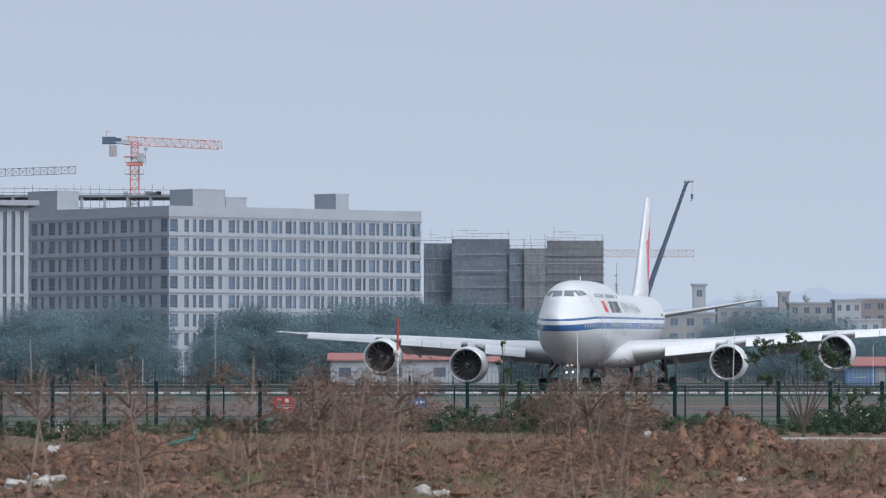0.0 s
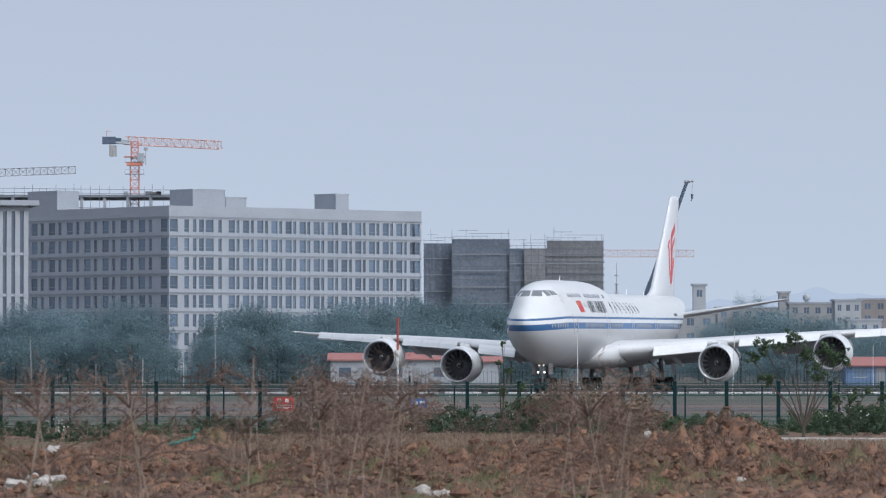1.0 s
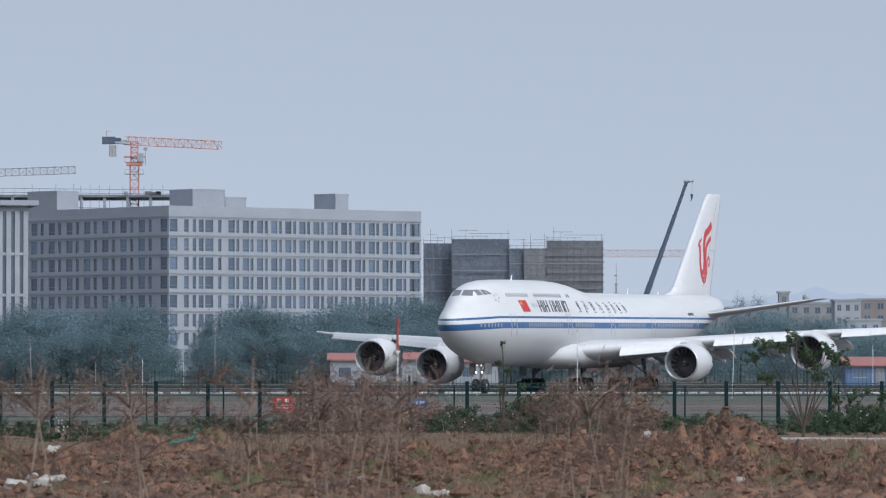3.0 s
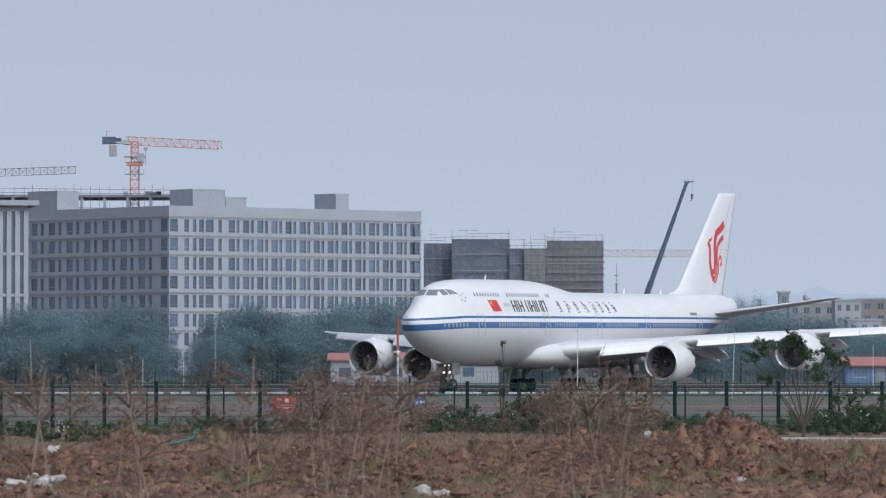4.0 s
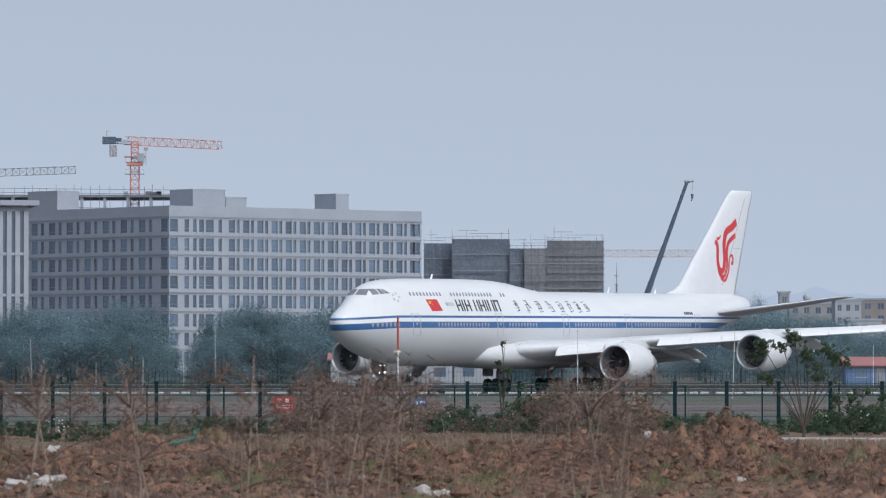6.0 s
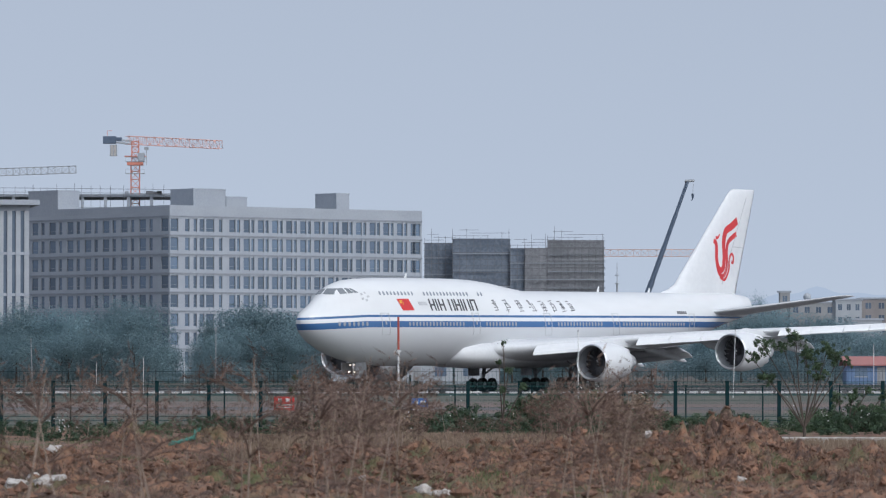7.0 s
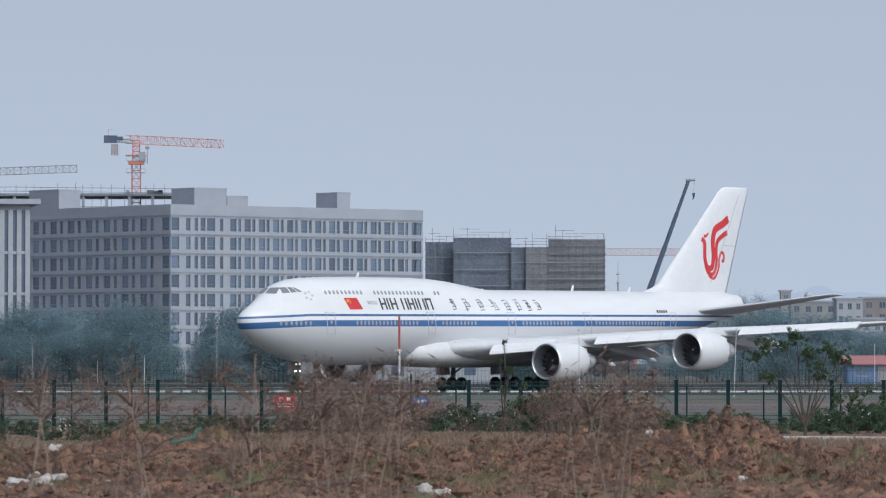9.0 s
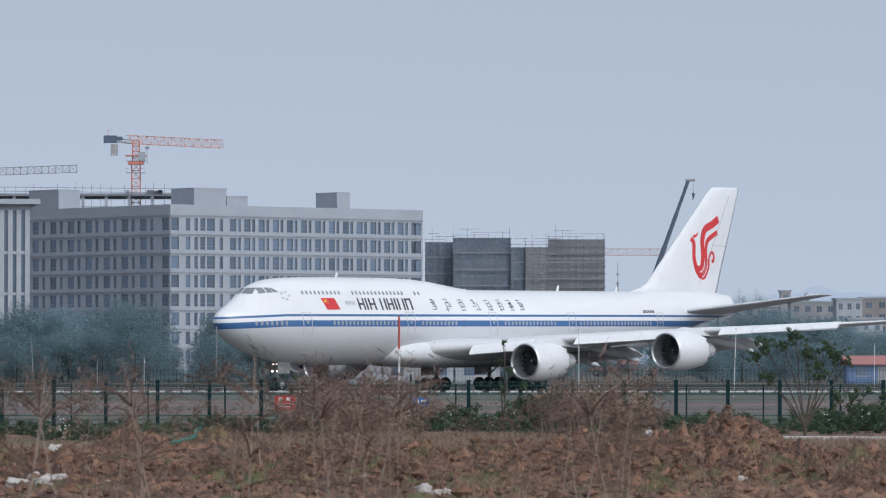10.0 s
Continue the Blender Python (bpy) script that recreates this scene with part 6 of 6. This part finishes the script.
        for k, (x0, w) in enumerate(((25.1, .8), (27.0, 1.0), (29.0, .9), (30.9, 1.0), (32.8, 1.0), (34.5, .75), (36.0, .75), (37.4, .9))):
            # each character as a scatter of thin upright and level bars
            for j in range(7):
                if j % 2:
                    u, t1, hh = w * (0.12 + 0.13 * j) + rng.uniform(-.06, .06), rng.uniform(7.75, 8.15), rng.uniform(0.3, 0.8)
                    on_skin(plane, "script_stroke", ((x0 + u, t1), (x0 + u + .055, t1), (x0 + u + .10, t1 - hh), (x0 + u + .045, t1 - hh)), INK, sd, cols=1, rows=2)
                else:
                    u, t1, ww = rng.uniform(0, w * .3), 8.1 - 0.15 * j + rng.uniform(-.06, .06), rng.uniform(0.35, 0.7)
                    on_skin(plane, "script_stroke", ((x0 + u, t1), (x0 + u + ww, t1 + .05), (x0 + u + ww, t1 - .01), (x0 + u, t1 - .06)), INK, sd, cols=2, rows=1)
        for k in range(5):
            on_skin(plane, "registration_bar", ((55.6 + k * .36, 7.22), (55.85 + k * .36, 7.22), (55.85 + k * .36, 6.96), (55.6 + k * .36, 6.96)), INK, sd, cols=1, rows=1)
        for k in range(5):
            a = 6.28319 * k / 5
            c = (6.5 + 0.42 * math.cos(a), 8.35 + 0.33 * math.sin(a))
            on_skin(plane, "badge_mark", ((c[0] - .14, c[1] + .06), (c[0] + .1, c[1] + .1), (c[0] + .16, c[1] - .06), (c[0] - .08, c[1] - .1)), SEAM, sd, "small grey badge", cols=1, rows=1)
    # fin with dorsal fillet
    bm = bmesh.new()
    def fin_sec(z, le, te, th):
        pts = []
        c = te - le
        n = 10
        ts = [(1 - math.cos(math.pi * k / n)) / 2 for k in range(n + 1)]
        yt = lambda t: th * c * 5 * (0.2969 * math.sqrt(t) - 0.126 * t - 0.3516 * t * t + 0.2843 * t ** 3 - 0.1015 * t ** 4)
        return [P(le + c * t, yt(t), z) for t in ts] + [P(le + c * t, -yt(t), z) for t in ts[-2:0:-1]]
    loft(bm, [fin_sec(z, le, te, th) for z, le, te, th in ((8.4, 55.5, 70.6, .05), (9.0, 57.4, 70.95, .07), (9.35, 58.9, 71.1, .085), (9.8, 59.95, 71.25, .09), (12, 62.4, 72.1, .09), (15, 65.8, 73.25, .09), (18.5, 69.75, 74.6, .085), (18.85, 70.3, 74.7, .07), (18.98, 70.8, 74.68, .03))])
    fin = part("fin", bm, WHITE, plane, "tall white tail fin with red emblem", smooth=True)
    def fin_half(s, z):
        le, te = float(np.interp(z, [9.8, 18.5], [59.95, 69.75])), float(np.interp(z, [9.8, 18.5], [71.25, 74.6]))
        t = min(1, max(0, (s - le) / (te - le)))
        return 0.09 * (te - le) * 5 * (0.2969 * math.sqrt(t) - 0.126 * t - 0.3516 * t * t + 0.2843 * t ** 3 - 0.1015 * t ** 4)
    def ribbon(path, w0, w1, sd, paint=RED, kind="emblem_band", label="red curved emblem band"):
        """A tapered band along (s, z) points on the fin."""
        pts = [Vector(p) for p in path]
        fine = []
        for i in range(len(pts) - 1):
            p0, p1, p2, p3 = pts[max(i - 1, 0)], pts[i], pts[i + 1], pts[min(i + 2, len(pts) - 1)]
            for k in range(6):
                t = k / 6
                fine.append(0.5 * ((2 * p1) + (p2 - p0) * t + (2 * p0 - 5 * p1 + 4 * p2 - p3) * t * t + (3 * p1 - p0 - 3 * p2 + p3) * t ** 3))
        fine.append(pts[-1])
        bm = bmesh.new()
        prev = None
        for i, p in enumerate(fine):
            d = (fine[min(i + 1, len(fine) - 1)] - fine[max(i - 1, 0)]).normalized()
            nrm = Vector((-d.y, d.x))
            u = i / (len(fine) - 1)
            w = (w0 * (1 - u) + w1 * u) / 2
            cur = [bm.verts.new(P(q.x, sd * (fin_half(q.x, q.y) + o), q.y)) for q, o in ((p + nrm * w, .02), (p - nrm * w, .02), (p - nrm * w, -.05), (p + nrm * w, -.05))]
            if prev:
                for k in range(4):
                    bm.faces.new((prev[k], prev[(k + 1) % 4], cur[(k + 1) % 4], cur[k]))
            else:
                bm.faces.new(cur)
            prev = cur
        bm.faces.new(prev[::-1])
        return part(kind, bm, paint, fin, label)
    for sd in (1, -1):
        ribbon(((66.5, 14.0), (66.95, 13.6), (66.95, 12.2), (67.4, 11.3), (68.2, 11.35), (68.45, 12.4), (68.35, 13.8), (68.8, 14.9), (70.0, 15.4), (71.1, 15.95)), 0.45, 0.75, sd)
        ribbon(((67.0, 11.6), (67.5, 10.85), (68.4, 10.7), (69.0, 11.6), (68.95, 13.0), (69.2, 13.8), (70.1, 14.35), (70.95, 14.65)), 0.35, 0.5, sd)
        ribbon(((67.6, 10.55), (68.6, 10.3), (69.4, 11.2), (69.5, 12.2), (69.9, 12.75), (70.35, 12.5), (70.3, 11.95), (69.98, 12.0)), 0.25, 0.3, sd)
        ribbon(((68.0, 9.9), (70.6, 14.2), (73.0, 18.2)), 0.05, 0.04, sd, SEAM, "rudder_seam", "thin grey rudder hinge line")
        ribbon(((70.2, 13.45), (71.4, 13.4), (72.55, 13.35)), 0.05, 0.05, sd, SEAM, "rudder_seam", "thin grey rudder split line")
        ribbon(((66.9, 14.25), (67.3, 14.3), (67.65, 14.6)), 0.35, 0.1, sd)
    # blade aerials
    for s, z, h in ((15.5, 10.0, 0.42), (46.5, 9.0, 0.5), (55.3, 9.0, 0.42), (33.0, 9.0, 0.12)):
        bm = bmesh.new()
        loft(bm, [[P(s + a * c + d, b, zz) for a, b in ((-.25, 0), (0, .04), (.2, 0), (0, -.04))] for zz, c, d in ((z - 0.08, 1, 0), (z + h, 0.5, 0.18))])
        part("aerial", bm, WHITE, plane, "white blade aerial")
    # nose gear
    bm = bmesh.new()
    rod(bm, P(8.0, 0, 3.1), P(7.7, 0, 0.78), 0.13, 0.1, 10)
    rod(bm, P(9.6, 0, 2.9), P(7.85, 0, 1.5), 0.07, n=8)
    rod(bm, P(7.7, -0.55, 0.78), P(7.7, 0.55, 0.78), 0.08, n=8)
    for sd in (-1, 1):
        box(bm, S0 - 8.5, S0 - 6.9, sd * 0.75 - 0.02, sd * 0.75 + 0.02, 1.75, 2.75)
    gear = part("nose_gear", bm, STEEL, plane, "grey nose gear strut with doors")
    t0 = h0 = None
    for sd in (-1, 1):
        wheel = new("wheel")
        wheel.parent = gear
        wheel.matrix_basis = pose(S0 - 7.7, sd * 0.42, 0.78)
        if t0 is None:
            t0 = part("tyre", wheel_mesh(0.62, 0.42), RUBBER, wheel, smooth=True)
            h0 = part("hub", hub_mesh(0.62, 0.42), POLEGREY, wheel)
        else:
            share("tyre", t0, wheel, Matrix.Identity(4)), share("hub", h0, wheel, Matrix.Identity(4))
    for y, z in ((-.28, 1.95), (.28, 1.95), (-.18, 2.55), (.2, 2.55)):
        bm = bmesh.new()
        loft(bm, [[P(s, y + r * math.cos(a), z + r * math.sin(a)) for a in [6.28319 * k / 12 for k in range(12)]] for s, r in ((7.55, .03), (7.4, .075), (7.36, .075))])
        part("landing_light", bm, LAMP if z < 2.2 else LAMP_DIM, gear, "lit landing light")
    # main gears: four-wheel bogies
    tm, hm = None, None
    for s, y in ((35.6, 5.5), (35.6, -5.5), (38.8, 1.9), (38.8, -1.9)):
        bm = bmesh.new()
        rod(bm, P(s + .1, y * 0.95, 3.0), P(s, y, 0.75), 0.2, 0.16, 10)
        rod(bm, P(s - .9, y, 0.66), P(s + .9, y, 0.66), 0.12, n=8)
        rod(bm, P(s + 1.6, y * 0.85, 2.6), P(s + .05, y, 1.5), 0.09, n=8)
        rod(bm, P(s - 1.2, y * 0.8, 2.7), P(s - .05, y, 1.6), 0.07, n=8)
        for ds in (-.73, .73):
            rod(bm, P(s + ds, y - .6, 0.64), P(s + ds, y + .6, 0.64), 0.09, n=8)
        box(bm, S0 - s - .9, S0 - s + .9, y + math.copysign(.95, y) - .03, y + math.copysign(.95, y) + .03, 1.45, 2.5)
        gear = part("main_gear", bm, STEEL, plane, "grey four-wheel landing gear with door")
        for ds in (-.73, .73):
            for dy in (-.55, .55):
                wheel = new("wheel")
                wheel.parent = gear
                wheel.matrix_basis = pose(S0 - s - ds, y + dy, 0.64)
                if tm is None:
                    tm = part("tyre", wheel_mesh(0.62, 0.46), RUBBER, wheel, smooth=True)
                    hm = part("hub", hub_mesh(0.62, 0.46), POLEGREY, wheel)
                else:
                    share("tyre", tm, wheel, Matrix.Identity(4)), share("hub", hm, wheel, Matrix.Identity(4))
    return plane


LAMP = glow("lit_lamp", (1.0, 0.88, 0.75, 1), 2.2)
LAMP_DIM = glow("dim_lamp", (1.0, 0.75, 0.6, 1), 0.6)
AIRLINER = airliner()

# ---- what moves ----
def taxi(t):
    u = t / 10
    x = 10 * (1.5370 - 0.04216 * u - 1.80586 * u * u + 0.73722 * u ** 3)
    y = 100 * (4.72618 - 0.11812 * u - 0.35383 * u * u + 0.30947 * u ** 3)
    turn = math.degrees(-1.72022 - 0.79421 * u + 0.13877 * u * u + 0.11735 * u ** 3)
    return x, y, turn


def motions():
    rows = []
    for k in range(21):
        t = k * 0.5
        x, y, turn = taxi(t)
        x += 0.1
        rows.append((t, pose(x, y, 0.015, 0.546, 0.309, turn)))
    walk(AIRLINER, rows)
    # the wheels roll with the way that the airliner makes
    wheels = [o for o in AIRLINER.children_recursive if o.name.startswith("wheel")]
    for o in wheels:
        base = o.location.copy()
        run, last, rr = 0.0, None, []
        for k in range(101):
            x, y, turn = taxi(k * 0.1)
            if last:
                run += math.hypot(x - last[0], y - last[1])
            last = (x, y)
            rr.append((k * 0.1, pose(*base, 0, math.degrees(run / 0.62), 0)))
        walk(o, rr)


motions()
